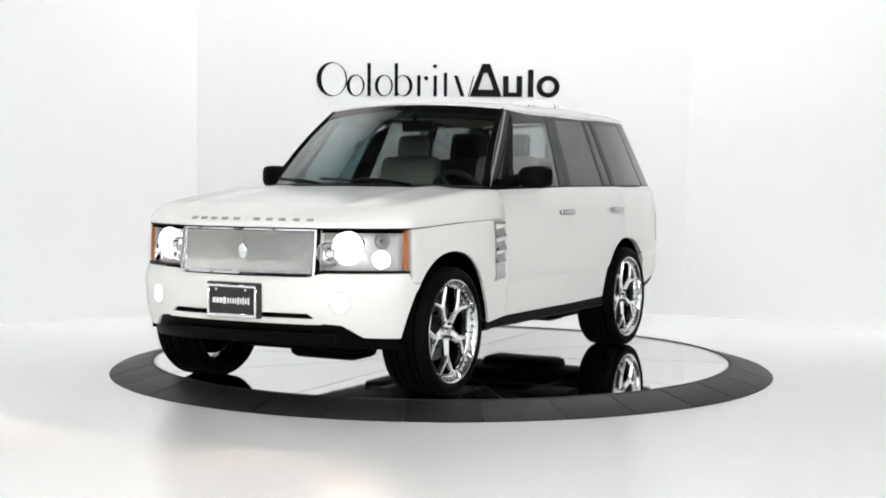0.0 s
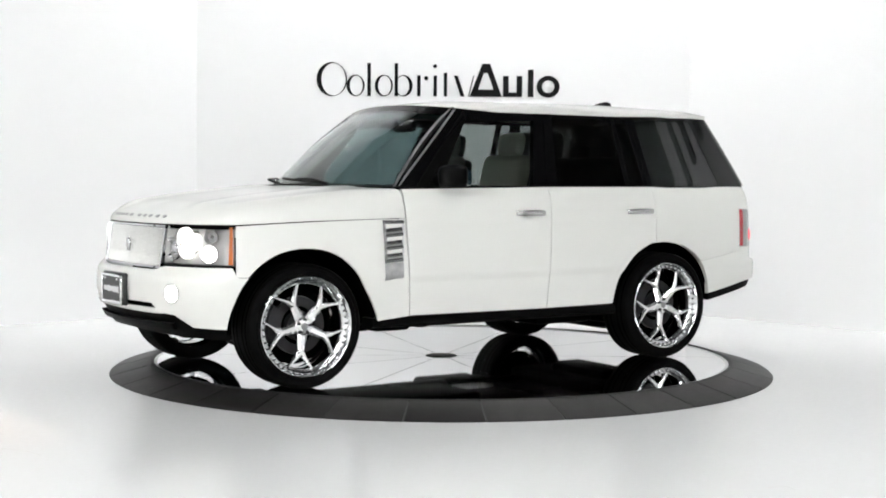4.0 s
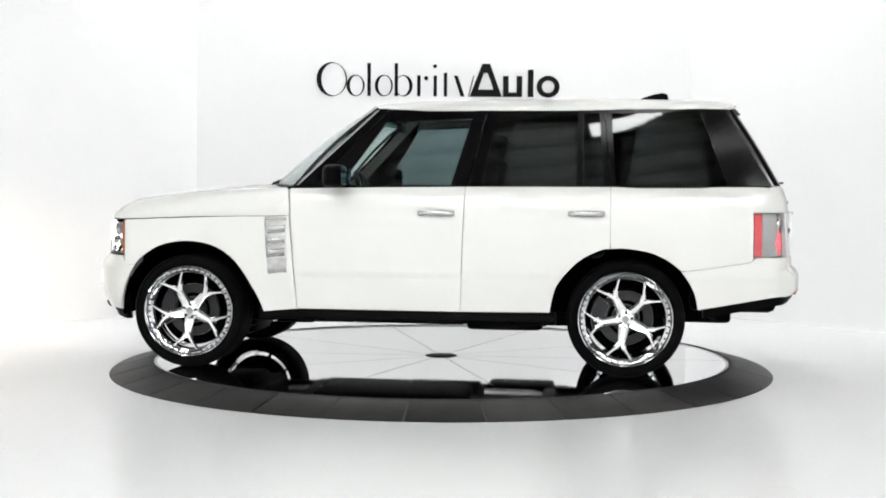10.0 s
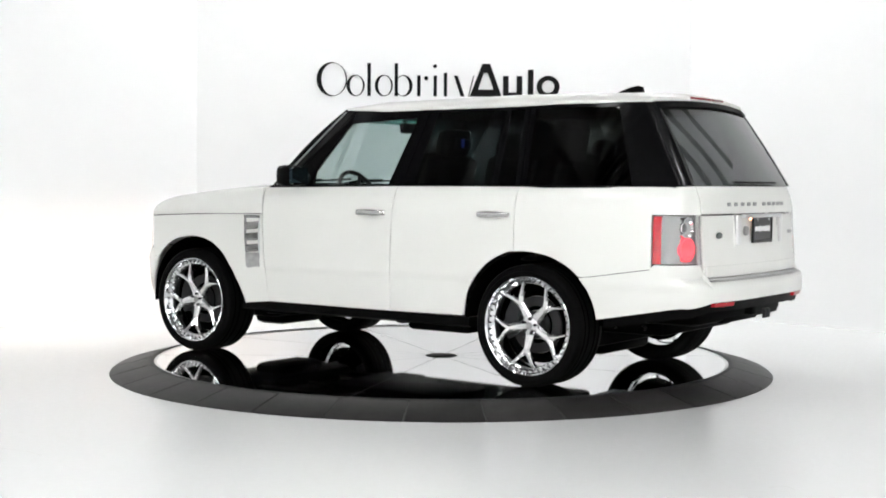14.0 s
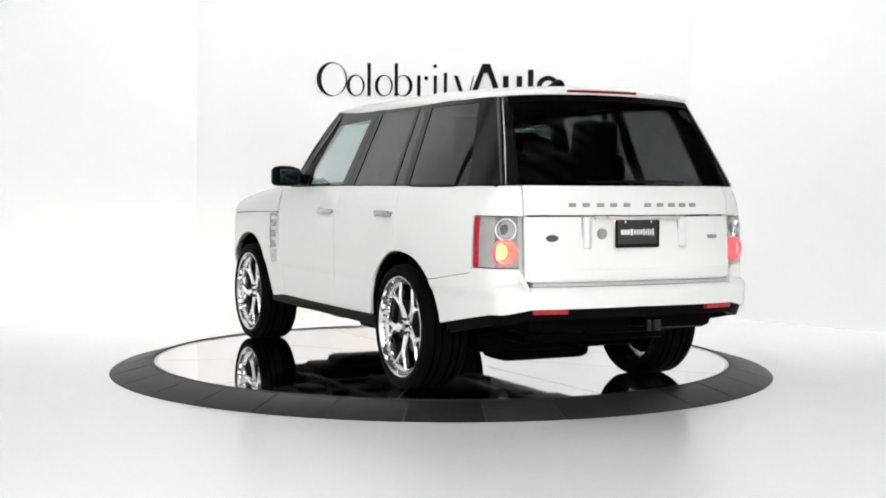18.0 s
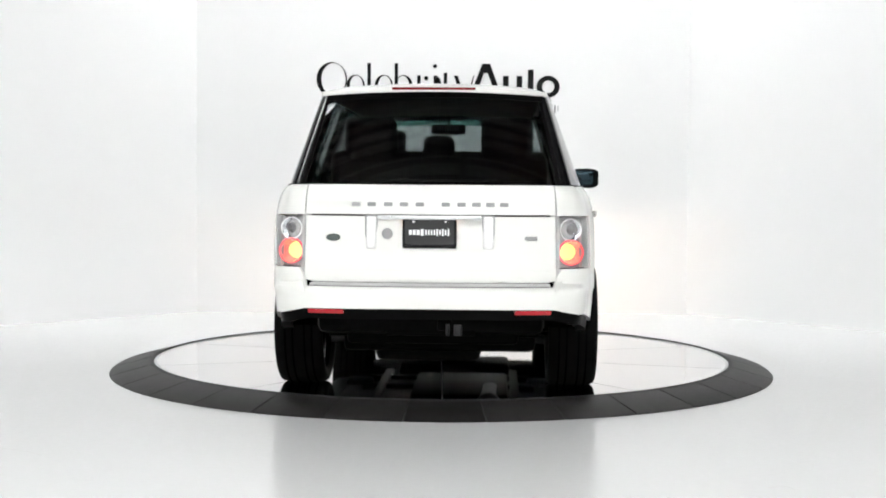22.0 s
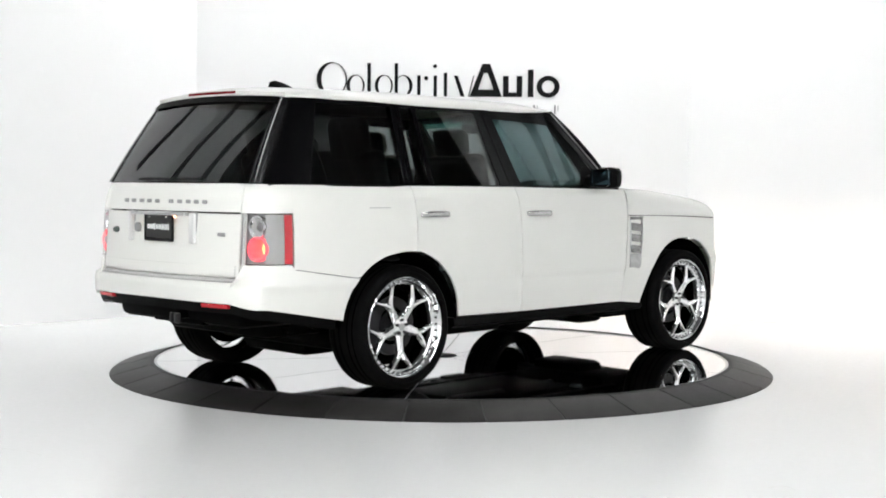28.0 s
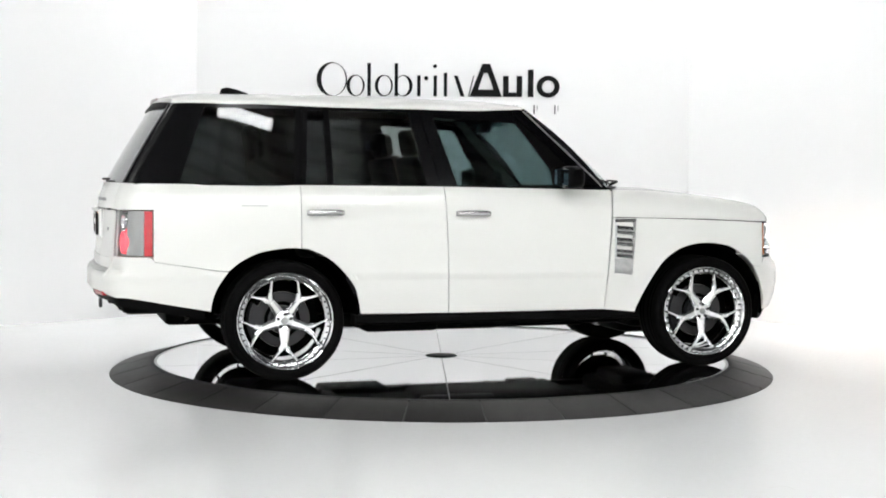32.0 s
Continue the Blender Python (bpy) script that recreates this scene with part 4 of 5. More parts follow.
        part("tailgate_jamb", g if s > 0 else g.mirrored(), GAP_SHADE, car)
    # plate recess with bright pillars
    xb = -2.392
    g = skin([(s, 0.945) for s in np.linspace(float(rear_y(0.36)), 1, 12)], [(s, 1.124) for s in np.linspace(float(rear_y(0.36)), 1, 12)], 4, -0.004, 0.02)
    part("plate_surround", both(g), PAINT, low)
    for y in (0.315, -0.315):
        x = shell(float(rear_y(abs(y))), 1.04)[0]
        part("pillar_surround", Geo().box((0.018, 0.072, 0.192), pose(x + 0.004, y, 1.038), 0.008), LAMP_DARK, low)
        part("bright_pillar", Geo().box((0.03, 0.055, 0.175), pose(x - 0.006, y, 1.04), 0.012), PILLAR, low, "satin silver pillar")
    part("tailgate_lip", Geo().box((0.035, 0.56, 0.022), pose(-2.398, 0, 1.122), 0.006), SATIN, low)
    g = Geo()
    for y in (0.12, -0.12):
        g.box((0.012, 0.045, 0.006), pose(-2.386, y, 1.106), 0.002, 1)
    part("plate_lamp", g, PLATE_LIGHT, low, "small lit plate lamp")
    plate(car, -2.398, 1.043, -1, "black rear plate in a dark frame")
    m = pose(-2.393, 0.228, 1.035, 0, -90, 0)
    part("tailgate_lock", Geo().lathe([(0.0, 0.010), (0.020, 0.012), (0.028, 0.008), (0.030, -0.004)], 24, m), GREY_LETTER, low, "round grey lock")
    x = shell(float(rear_y(0.52)), 1.012)[0]
    part("oval_badge", Geo().lathe([(0.0, 0.008), (0.030, 0.007), (0.036, 0.0)], 28, pose(x - 0.001, 0.522, 1.012, 0, -90, 0) @ Matrix.Diagonal((0.55, 1.15, 1, 1))), BADGE_GREEN, low, "small dark oval badge")
    x = shell(float(rear_y(0.545)), 1.012)[0]
    part("trim_badge", Geo().box((0.008, 0.07, 0.022), pose(x - 0.002, -0.545, 1.012), 0.003, 1), GREY_LETTER, low, "small grey badge")


def side_glass_y(x, z):
    return 0.868 - 0.37 * (z - 1.285) - 0.10 * max(0.0, (-x - 1.35) / 0.9) ** 2 - 0.05 * max(0.0, (x - 0.1) / 0.8) ** 2


def pane(corners, n=10, m=8, out=0.0, thick=0.006):
    """Four corners (x, z): low front, low rear, top rear, top front, laid on the side glass surface."""
    a, b, c, d = [np.array(p, float) for p in corners]
    rows, rin = [], []
    for k in range(m + 1):
        w = k / m
        line = [(a * (1 - u) + b * u) * (1 - w) + (d * (1 - u) + c * u) * w for u in np.linspace(0, 1, n + 1)]
        rows.append([(p[0], side_glass_y(p[0], p[1]) + out, p[1]) for p in line])
        rin.append([(p[0], side_glass_y(p[0], p[1]) + out - thick, p[1]) for p in line])
    return Geo().slab(rows, rin)


def greenhouse(car):
    for s in (1, -1):
        def put(name, g, material, label=""):
            ob = part(name, g if s > 0 else g.mirrored(), material, car, label)
            return ob
        zb, zt = 1.288, 1.80
        # left and right panes differ in tint to carry each side's light and shade
        put("front_window", pane([(0.60, zb), (-0.17, zb), (-0.315, 1.735), (0.29, 1.705)]), GLASS_FRONT if s > 0 else GLASS_FRONT_SHADED, "lightly tinted front door window" if s > 0 else "teal front door window with shade put into its tint")
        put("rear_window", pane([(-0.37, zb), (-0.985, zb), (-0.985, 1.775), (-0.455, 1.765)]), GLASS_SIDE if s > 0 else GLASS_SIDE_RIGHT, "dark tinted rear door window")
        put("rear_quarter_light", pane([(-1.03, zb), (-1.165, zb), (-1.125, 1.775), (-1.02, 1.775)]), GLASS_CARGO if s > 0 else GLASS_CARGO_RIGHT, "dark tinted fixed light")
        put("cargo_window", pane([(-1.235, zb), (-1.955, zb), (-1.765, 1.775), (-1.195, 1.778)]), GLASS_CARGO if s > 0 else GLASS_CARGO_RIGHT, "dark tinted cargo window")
        put("front_pillar", pane([(0.890, 1.268), (0.755, 1.268), (0.265, 1.80), (0.360, 1.80)], 3, 12, 0.004, 0.05), BLACK_GLOSS, "gloss black front pillar")
        put("door_frame_front", pane([(0.75, 1.27), (0.58, 1.27), (0.262, 1.735), (0.262, 1.80)], 3, 10, 0.002, 0.03), BLACK_PLASTIC)
        put("pillar_strip", pane([(0.884, 1.275), (0.868, 1.275), (0.335, 1.79), (0.350, 1.79)], 2, 14, 0.010, 0.012), PILLAR_STRIP, "thin silver pillar strip")
        put("door_frame_strip", pane([(0.815, 1.275), (0.806, 1.275), (0.270, 1.75), (0.279, 1.75)], 2, 14, 0.009, 0.010), BLACK_GLOSS)
        put("pillar_trim", pane([(0.86, 1.28), (0.76, 1.28), (0.27, 1.77), (0.35, 1.77)], 3, 12, -0.055, 0.012), LINING, "beige inner pillar trim")
        put("mirror_sail", pane([(0.66, 1.272), (0.50, 1.272), (0.50, 1.40), (0.545, 1.43)], 3, 4, 0.006, 0.03), BLACK_PLASTIC)
        put("roof_rail_front", pane([(0.30, 1.705), (-0.33, 1.735), (-0.35, 1.802), (0.27, 1.80)], 8, 3, 0.002, 0.03), BLACK_GLOSS)
        put("centre_pillar_front", pane([(-0.165, 1.272), (-0.278, 1.272), (-0.388, 1.80), (-0.31, 1.80)], 3, 10, 0.004, 0.04), BLACK_GLOSS, "gloss black centre pillar")
        put("centre_pillar_rear", pane([(-0.284, 1.272), (-0.372, 1.272), (-0.462, 1.80), (-0.394, 1.80)], 3, 10, 0.004, 0.04), BLACK_GLOSS)
        put("window_divider", pane([(-0.985, 1.275), (-1.03, 1.275), (-1.02, 1.79), (-0.985, 1.79)], 2, 8, 0.004, 0.03), BLACK_GLOSS)
        put("rear_door_frame", pane([(-1.165, 1.275), (-1.20, 1.275), (-1.155, 1.79), (-1.12, 1.79)], 2, 8, 0.005, 0.04), BLACK_GLOSS)
        put("rear_pillar_strip", pane([(-1.205, 1.275), (-1.24, 1.275), (-1.2, 1.79), (-1.16, 1.79)], 2, 8, 0.005, 0.04), BLACK_GLOSS)
        put("rear_pillar", pane([(-1.95, 1.275), (-2.228, 1.295), (-1.925, 1.80), (-1.76, 1.80)], 8, 10, 0.003, 0.04), BLACK_GLOSS, "gloss black rear pillar")
        put("roof_rail", pane([(-0.34, 1.765), (-1.93, 1.772), (-1.925, 1.805), (-0.34, 1.805)], 16, 2, 0.003, 0.03), BLACK_GLOSS)
        put("belt_seal", pane([(0.86, 1.270), (-2.21, 1.288), (-2.205, 1.300), (0.85, 1.288)], 30, 2, 0.012, 0.04), BLACK_PLASTIC, "black rubber belt seal")
    # windscreen
    rows, rin = [], []
    nn = 24
    for k in range(13):
        w = k / 12
        row = []
        for v in np.linspace(-1, 1, nn + 1):
            bx, by, bz = 1.20 - 0.31 * v * v, 0.815 * v, 1.282 - 0.012 * v * v
            tx, ty, tz = 0.465 - 0.125 * v * v, 0.655 * v, 1.834 - 0.028 * v * v
            bow = 0.030 * math.sin(math.pi * w)
            row.append((bx + (tx - bx) * w + bow * 0.6, by + (ty - by) * w, bz + (tz - bz) * w + bow * 0.8))
        rows.append(row)
        rin.append([(x - 0.004, y, z - 0.005) for x, y, z in row])
    ws = part("windscreen", Geo().slab(rows, rin), GLASS_SCREEN, car, "lightly tinted windscreen")
    ws.visible_shadow = False
    band = [[(p[0] - 0.008, p[1] * 0.99, p[2] - 0.010) for p in rr] for rr in rows[-3:]]
    sb = part("sun_band", Geo().slab(band, [[(x - 0.003, y, z - 0.004) for x, y, z in rr] for rr in band]), GLASS_SHADE, ws, "teal sun shade band")
    sb.visible_shadow = False
    for v0, v1 in ((-1.0, -0.955), (0.955, 1.0)):
        g = Geo()
        g.slab([[(r[0 if v0 < 0 else -1][0] + 0.004, r[0 if v0 < 0 else -1][1] * (1.03 - 0.06 * q), r[0 if v0 < 0 else -1][2] + 0.006) for q in (0, 1)] for r in rows],
               [[(r[0 if v0 < 0 else -1][0] - 0.006, r[0 if v0 < 0 else -1][1] * (1.03 - 0.06 * q), r[0 if v0 < 0 else -1][2] - 0.01) for q in (0, 1)] for r in rows])
        part("screen_edge", g, BLACK_GLOSS, ws)
    top = [[(p[0] + q * 0.075 + 0.002, p[1] * (1 + 0.01 * q), p[2] - q * 0.056 + 0.006) for p in rows[-1]] for q in (0, 1)]
    part("screen_header", Geo().slab(top, [[(x - 0.004, y, z - 0.006) for x, y, z in r] for r in top]), BLACK_GLOSS, ws)
    # cowl and wipers
    rows_c = [[(p[0] + dx, p[1] * 1.03, p[2] + dz) for p in rows[0]] for dx, dz in ((0.035, -0.012), (0.02, 0.012), (-0.05, 0.02), (-0.06, -0.03))]
    part("cowl", Geo().slab(rows_c, [[(x, y, z - 0.012) for x, y, z in r] for r in rows_c]), BLACK_PLASTIC, car, "black plastic cowl")
    for y0, y1 in ((0.36, -0.28), (-0.30, -0.80 * 0 - 0.78)):
        pts = []
        for q in np.linspace(0, 1, 14):
            y = y0 + (y1 - y0) * q
            v = y / 0.815
            pts.append((1.19 - 0.31 * v * v - 0.015 - 0.03 * q, y, 1.305 + 0.03 * q))
        w = part("wiper", Geo().tube(pts, 0.007, 6), BLACK_PLASTIC, car, "black windscreen wiper")
        p0, p1 = pts[0], pts[7]
        part("wiper_arm", Geo().tube([(p0[0] + 0.02, p0[1] + 0.05, p0[2] - 0.01), (p0[0] + 0.01, (p0[1] + p1[1]) / 2, p0[2] + 0.02), (p1[0], p1[1], p1[2] + 0.012)], [0.012, 0.010, 0.006], 6), BLACK_PLASTIC, w)
    # rear screen
    rows, rin = [], []
    for k in range(11):
        w = k / 10
        row = []
        for v in np.linspace(-1, 1, nn + 1):
            bx, by, bz = -2.335 + 0.060 * v * v, 0.708 * v, 1.302
            tx, ty, tz = -2.03 + 0.05 * v * v, 0.600 * v, 1.815 - 0.02 * v * v
            bow = 0.006 * math.sin(math.pi * w)
            row.append((bx + (tx - bx) * w - bow, by + (ty - by) * w, bz + (tz - bz) * w + bow * 0.6))
        rows.append(row)
        rin.append([(x + 0.005, y, z - 0.004) for x, y, z in row])
    rs = part("rear_screen", Geo().slab(rows, rin), GLASS_DARK, car, "dark tinted rear window")
    for e in (0, -1):
        g = Geo()
        g.slab([[(r[e][0] - 0.004, r[e][1] * f, r[e][2]) for f in (1.0, 0.972)] for r in rows], [[(r[e][0] + 0.03, r[e][1] * f, r[e][2]) for f in (1.0, 0.972)] for r in rows])
        part("rear_screen_edge", g, BLACK_PLASTIC, rs)
        # rounded gloss corner from the side pillar to the edge of the glass
        cap, inner = [], []
        for r in rows:
            x1, y1, z1 = r[e]
            x0 = float(np.interp(z1, [1.295, 1.80], [-2.226, -1.924]))
            y0 = math.copysign(side_glass_y(x0, z1) + 0.003, y1)
            line = []
            for a in np.linspace(0, math.pi / 2, 9):
                line.append((x0 + (x1 - 0.006 - x0) * math.sin(a), y1 * 0.998 + (y0 - y1 * 0.998) * math.cos(a) ** 0.8, z1))
            cap.append(line)
            inner.append([(x + 0.03, y - math.copysign(0.02, y), z) for x, y, z in line])
        part("pillar_corner", Geo().slab(cap, inner), PILLAR_GLOSS, rs, "rounded gloss black pillar corner")
    hd = [[(p[0] - 0.006 - q * 0.03, p[1] * (1 + 0.02 * q), p[2] - q * 0.035 + 0.004) for p in rows[-1]] for q in (0, 1)]
    part("rear_screen_header", Geo().slab(hd, [[(x + 0.02, y, z) for x, y, z in r] for r in hd]), BLACK_PLASTIC, rs)
    pts = [(rows[0][int(6 + q)][0] - 0.012, rows[0][int(6 + q)][1], rows[0][int(6 + q)][2] + 0.02) for q in range(12)]
    part("rear_wiper", Geo().tube(pts, 0.007, 6), BLACK_PLASTIC, rs)


def roof(car):
    nu, nv = 40, 36
    rows, rin = [], []
    for i in range(nu + 1):
        u = i / nu
        row = []
        for j in range(nv + 1):
            v = -1 + 2 * j / nv
            v = math.copysign(1 - (1 - abs(v)) ** 1.6, v)
            xf, xr = 0.470 - 0.125 * v * v, -2.030 + 0.065 * v * v
            uu = 1 - (1 - u) ** 1.0
            x = xf + (xr - xf) * uu
            wy = np.interp(x, [-2.07, -1.6, -1.0, 0.0, 0.48], [0.628, 0.678, 0.692, 0.694, 0.672])
            y = wy * v
            d = min((1 - abs(v)) * wy, 1.2 * (xf - x) + 0.02, (x - xr) * 0.9 + 0.01)
            zc = np.interp(x, [-2.07, -1.8, -1.0, 0.1, 0.48], [1.868, 1.882, 1.894, 1.878, 1.842])
            ze = np.interp(x, [-2.07, -1.9, 0.2, 0.48], [1.838, 1.800, 1.803, 1.806])
            ze = max(ze, 1.841 - 0.030 * v * v) if x > 0.30 else ze
            zc -= 0.035 * v * v
            prof = math.sqrt(max(0.0, 1 - (1 - min(max(d, 0) / 0.16, 1)) ** 2))
            row.append((x, y, ze + (zc - ze) * prof))
        rows.append(row)
        rin.append([(x, y * 0.985, z - 0.022) for x, y, z in row])
    r = part("roof", Geo().slab(rows, rin), PAINT, car, "white roof panel", 60)
    part("headlining", Geo().grid([[(x, y * 0.93, z - 0.05) for x, y, z in rr[3:-3]] for rr in rows[2:-2]]), LINING, car, "beige headlining")
    # shark fin
    g = Geo()
    prof = [(-1.35, 0.0), (-1.41, 0.032), (-1.48, 0.054), (-1.54, 0.064), (-1.575, 0.054), (-1.59, 0.0)]
    rows_f = [[(x, w * (1 - 0.65 * k / 4) * (0.030 if 0 < i < 5 else 0.012), 1.880 + z * k / 4) for i, (x, z) in enumerate(prof)] for w, k in
              ((1, 0), (1, 1), (1, 2), (1, 3), (0.4, 4), (-0.4, 4), (-1, 3), (-1, 2), (-1, 1), (-1, 0))]
    g.grid(rows_f)
    part("roof_antenna", g, BLACK_PLASTIC, car, "black shark fin antenna")
    # spoiler with high brake lamp
    rows_s, rin_s = [], []
    for v in np.linspace(-1, 1, 25):
        x0 = -1.975 + 0.065 * v * v
        y = 0.60 * v
        rows_s.append([(x0 + 0.06, y, 1.867 - 0.03 * v * v), (x0 - 0.03, y, 1.814 - 0.03 * v * v), (x0 - 0.055, y, 1.850 - 0.03 * v * v), (x0 - 0.045, y, 1.832 - 0.03 * v * v), (x0 + 0.05, y, 1.815 - 0.02 * v * v)])
    g = Geo().slab(rows_s, [[(x + 0.02, y, z - 0.006) for x, y, z in rr] for rr in rows_s])
    sp = part("roof_spoiler", g, PAINT, car, "white roof spoiler")
    rows_l = [[(-2.034 + 0.065 * (y / 0.6) ** 2, y, z) for z in (1.830, 1.837, 1.845)] for y in np.linspace(-0.235, 0.235, 14)]
    part("high_brake_lamp", Geo().slab(rows_l, [[(x + 0.03, y, z) for x, y, z in rr] for rr in rows_l]), RED_DULL, sp, "dark red high brake lamp strip")


def seat(car, x, y, wide=0.50, label="beige leather front seat", rear=False):
    leather = SEAT_BLACK if rear else BEIGE
    s = part("seat", Geo().box((0.50, wide, 0.16), pose(x, y, 0.92, 0, -6, 0), 0.05, 3), leather, car, label)
    part("backrest", Geo().box((0.15, wide - 0.02, 0.62), pose(x - 0.27, y, 1.20, 0, -14, 0), 0.06, 3), leather, s)
    if not rear:
        part("seat_back_shell", Geo().box((0.10, wide, 0.60), pose(x - 0.315, y, 1.19, 0, -14, 0), 0.045, 3), SEAT_BLACK, s, "black seat back")
        part("headrest_shell", Geo().box((0.075, 0.27, 0.18), pose(x - 0.395, y, 1.575, 0, -10, 0), 0.035, 3), SEAT_BLACK, s)
    for yy in ((0,) if not rear else (-0.42, 0.0, 0.42)):
        size = (0.10, 0.26, 0.17) if not rear else (0.12, 0.32, 0.30) if yy else (0.10, 0.20, 0.17)
        high = 1.575 if not rear else 1.565 if yy else 1.515
        part("headrest", Geo().box(size, pose(x - 0.365, y + yy, high, 0, -10, 0), 0.055 if rear else 0.045, 4), leather, s)
        g = Geo()
        for q in (-0.06, 0.06):
            g.tube([(x - 0.34, y + yy + q, 1.44), (x - 0.362, y + yy + q, 1.56)], 0.007, 6)
        part("headrest_post", g, CHROME, s)


def cabin(car):
    part("cabin_tub", Geo().slab([[(x, y, z) for x, z in ((1.05, 1.20), (0.95, 0.62), (-0.79, 0.62), (-0.82, 0.95), (-1.75, 0.95), (-2.05, 1.0), (-2.1, 1.24))] for y in np.linspace(-0.70, 0.70, 9)],
                                 [[(x, y, z) for x, z in ((1.10, 1.20), (1.0, 0.57), (-0.75, 0.57), (-0.78, 0.92), (-1.8, 0.92), (-2.1, 0.98), (-2.14, 1.24))] for y in np.linspace(-0.70, 0.70, 9)]), CABIN, car, "dark cabin floor and trim")
    for s in (1, -1):
        g = Geo()
        g.slab([[(x, 0.835 - 0.02 * k, z) for x in np.linspace(0.85, -1.70, 10)] for k, z in enumerate((1.275, 1.12, 0.95))],
               [[(x, 0.795 - 0.02 * k, z) for x in np.linspace(0.85, -1.70, 10)] for k, z in enumerate((1.265, 1.12, 0.95))])
        part("door_card", g if s > 0 else g.mirrored(), CABIN, car, "dark door trim")
    seat(car, 0.02, 0.40)
    seat(car, 0.02, -0.40)
    seat(car, -0.92, 0.0, 1.36, "black leather rear bench with three headrests", True)
    part("headrest_screen", Geo().box((0.006, 0.09, 0.055), pose(-0.417, 0.40, 1.572, 0, -10, 0), 0.002, 1), SCREEN_BLUE, car, "small blue lit screen")
    g = Geo()
    for yy, zz, ly, lz in ((0.400, 1.603, 0.11, 0.008), (0.400, 1.541, 0.11, 0.008), (0.451, 1.572, 0.008, 0.07), (0.349, 1.572, 0.008, 0.07)):
        g.box((0.055, ly, lz), pose(-0.435, yy, zz), 0.002, 1)
    part("screen_hood", g, SEAT_BLACK, car)
    rows = []
    for y in np.linspace(-0.80, 0.80, 17):
        hump = 0.03 * math.exp(-((y - 0.40) / 0.16) ** 2)
        rows.append([(1.08 - 0.25 * y * y, y, 1.245), (0.85, y, 1.265), (0.68, y, 1.27 + hump), (0.60, y, 1.24 + hump), (0.58, y, 1.05), (0.70, y, 0.80)])
    d = part("dashboard", Geo().slab(rows, [[(x + 0.03, y, z - 0.03) for x, y, z in r] for r in rows]), DASH, car, "dark dashboard")
    m = pose(0.46, 0.40, 1.215, 0, -62, 0)
    ring = [m @ Vector((0.188 * math.cos(a), 0.188 * math.sin(a), 0)) for a in np.linspace(0, 2 * math.pi, 41)]
    w = part("steering_wheel", Geo().tube(ring, 0.016, 10, False), DASH, car, "black leather steering wheel")
    g = Geo().box((0.12, 0.13, 0.05), m @ pose(0, 0, -0.02), 0.02)
    for a in (90, 210, 330):
        c = Vector((0.18 * math.cos(radians(a)), 0.18 * math.sin(radians(a)), 0))
        g.tube([m @ Vector((0, 0, -0.02)), m @ c], 0.013, 6)
    g.tube([m @ Vector((0, 0, -0.02)), m @ Vector((0, 0, -0.16))], 0.03, 8)
    part("wheel_hub", g, DASH, w)
    im = part("inside_mirror", Geo().box((0.04, 0.25, 0.075), pose(0.30, 0, 1.70, 0, 8, 0), 0.015), BLACK_PLASTIC, car, "black inside mirror")
    part("mirror_stem", Geo().tube([(0.33, 0, 1.72), (0.40, 0, 1.80)], 0.014, 8), BLACK_PLASTIC, im)


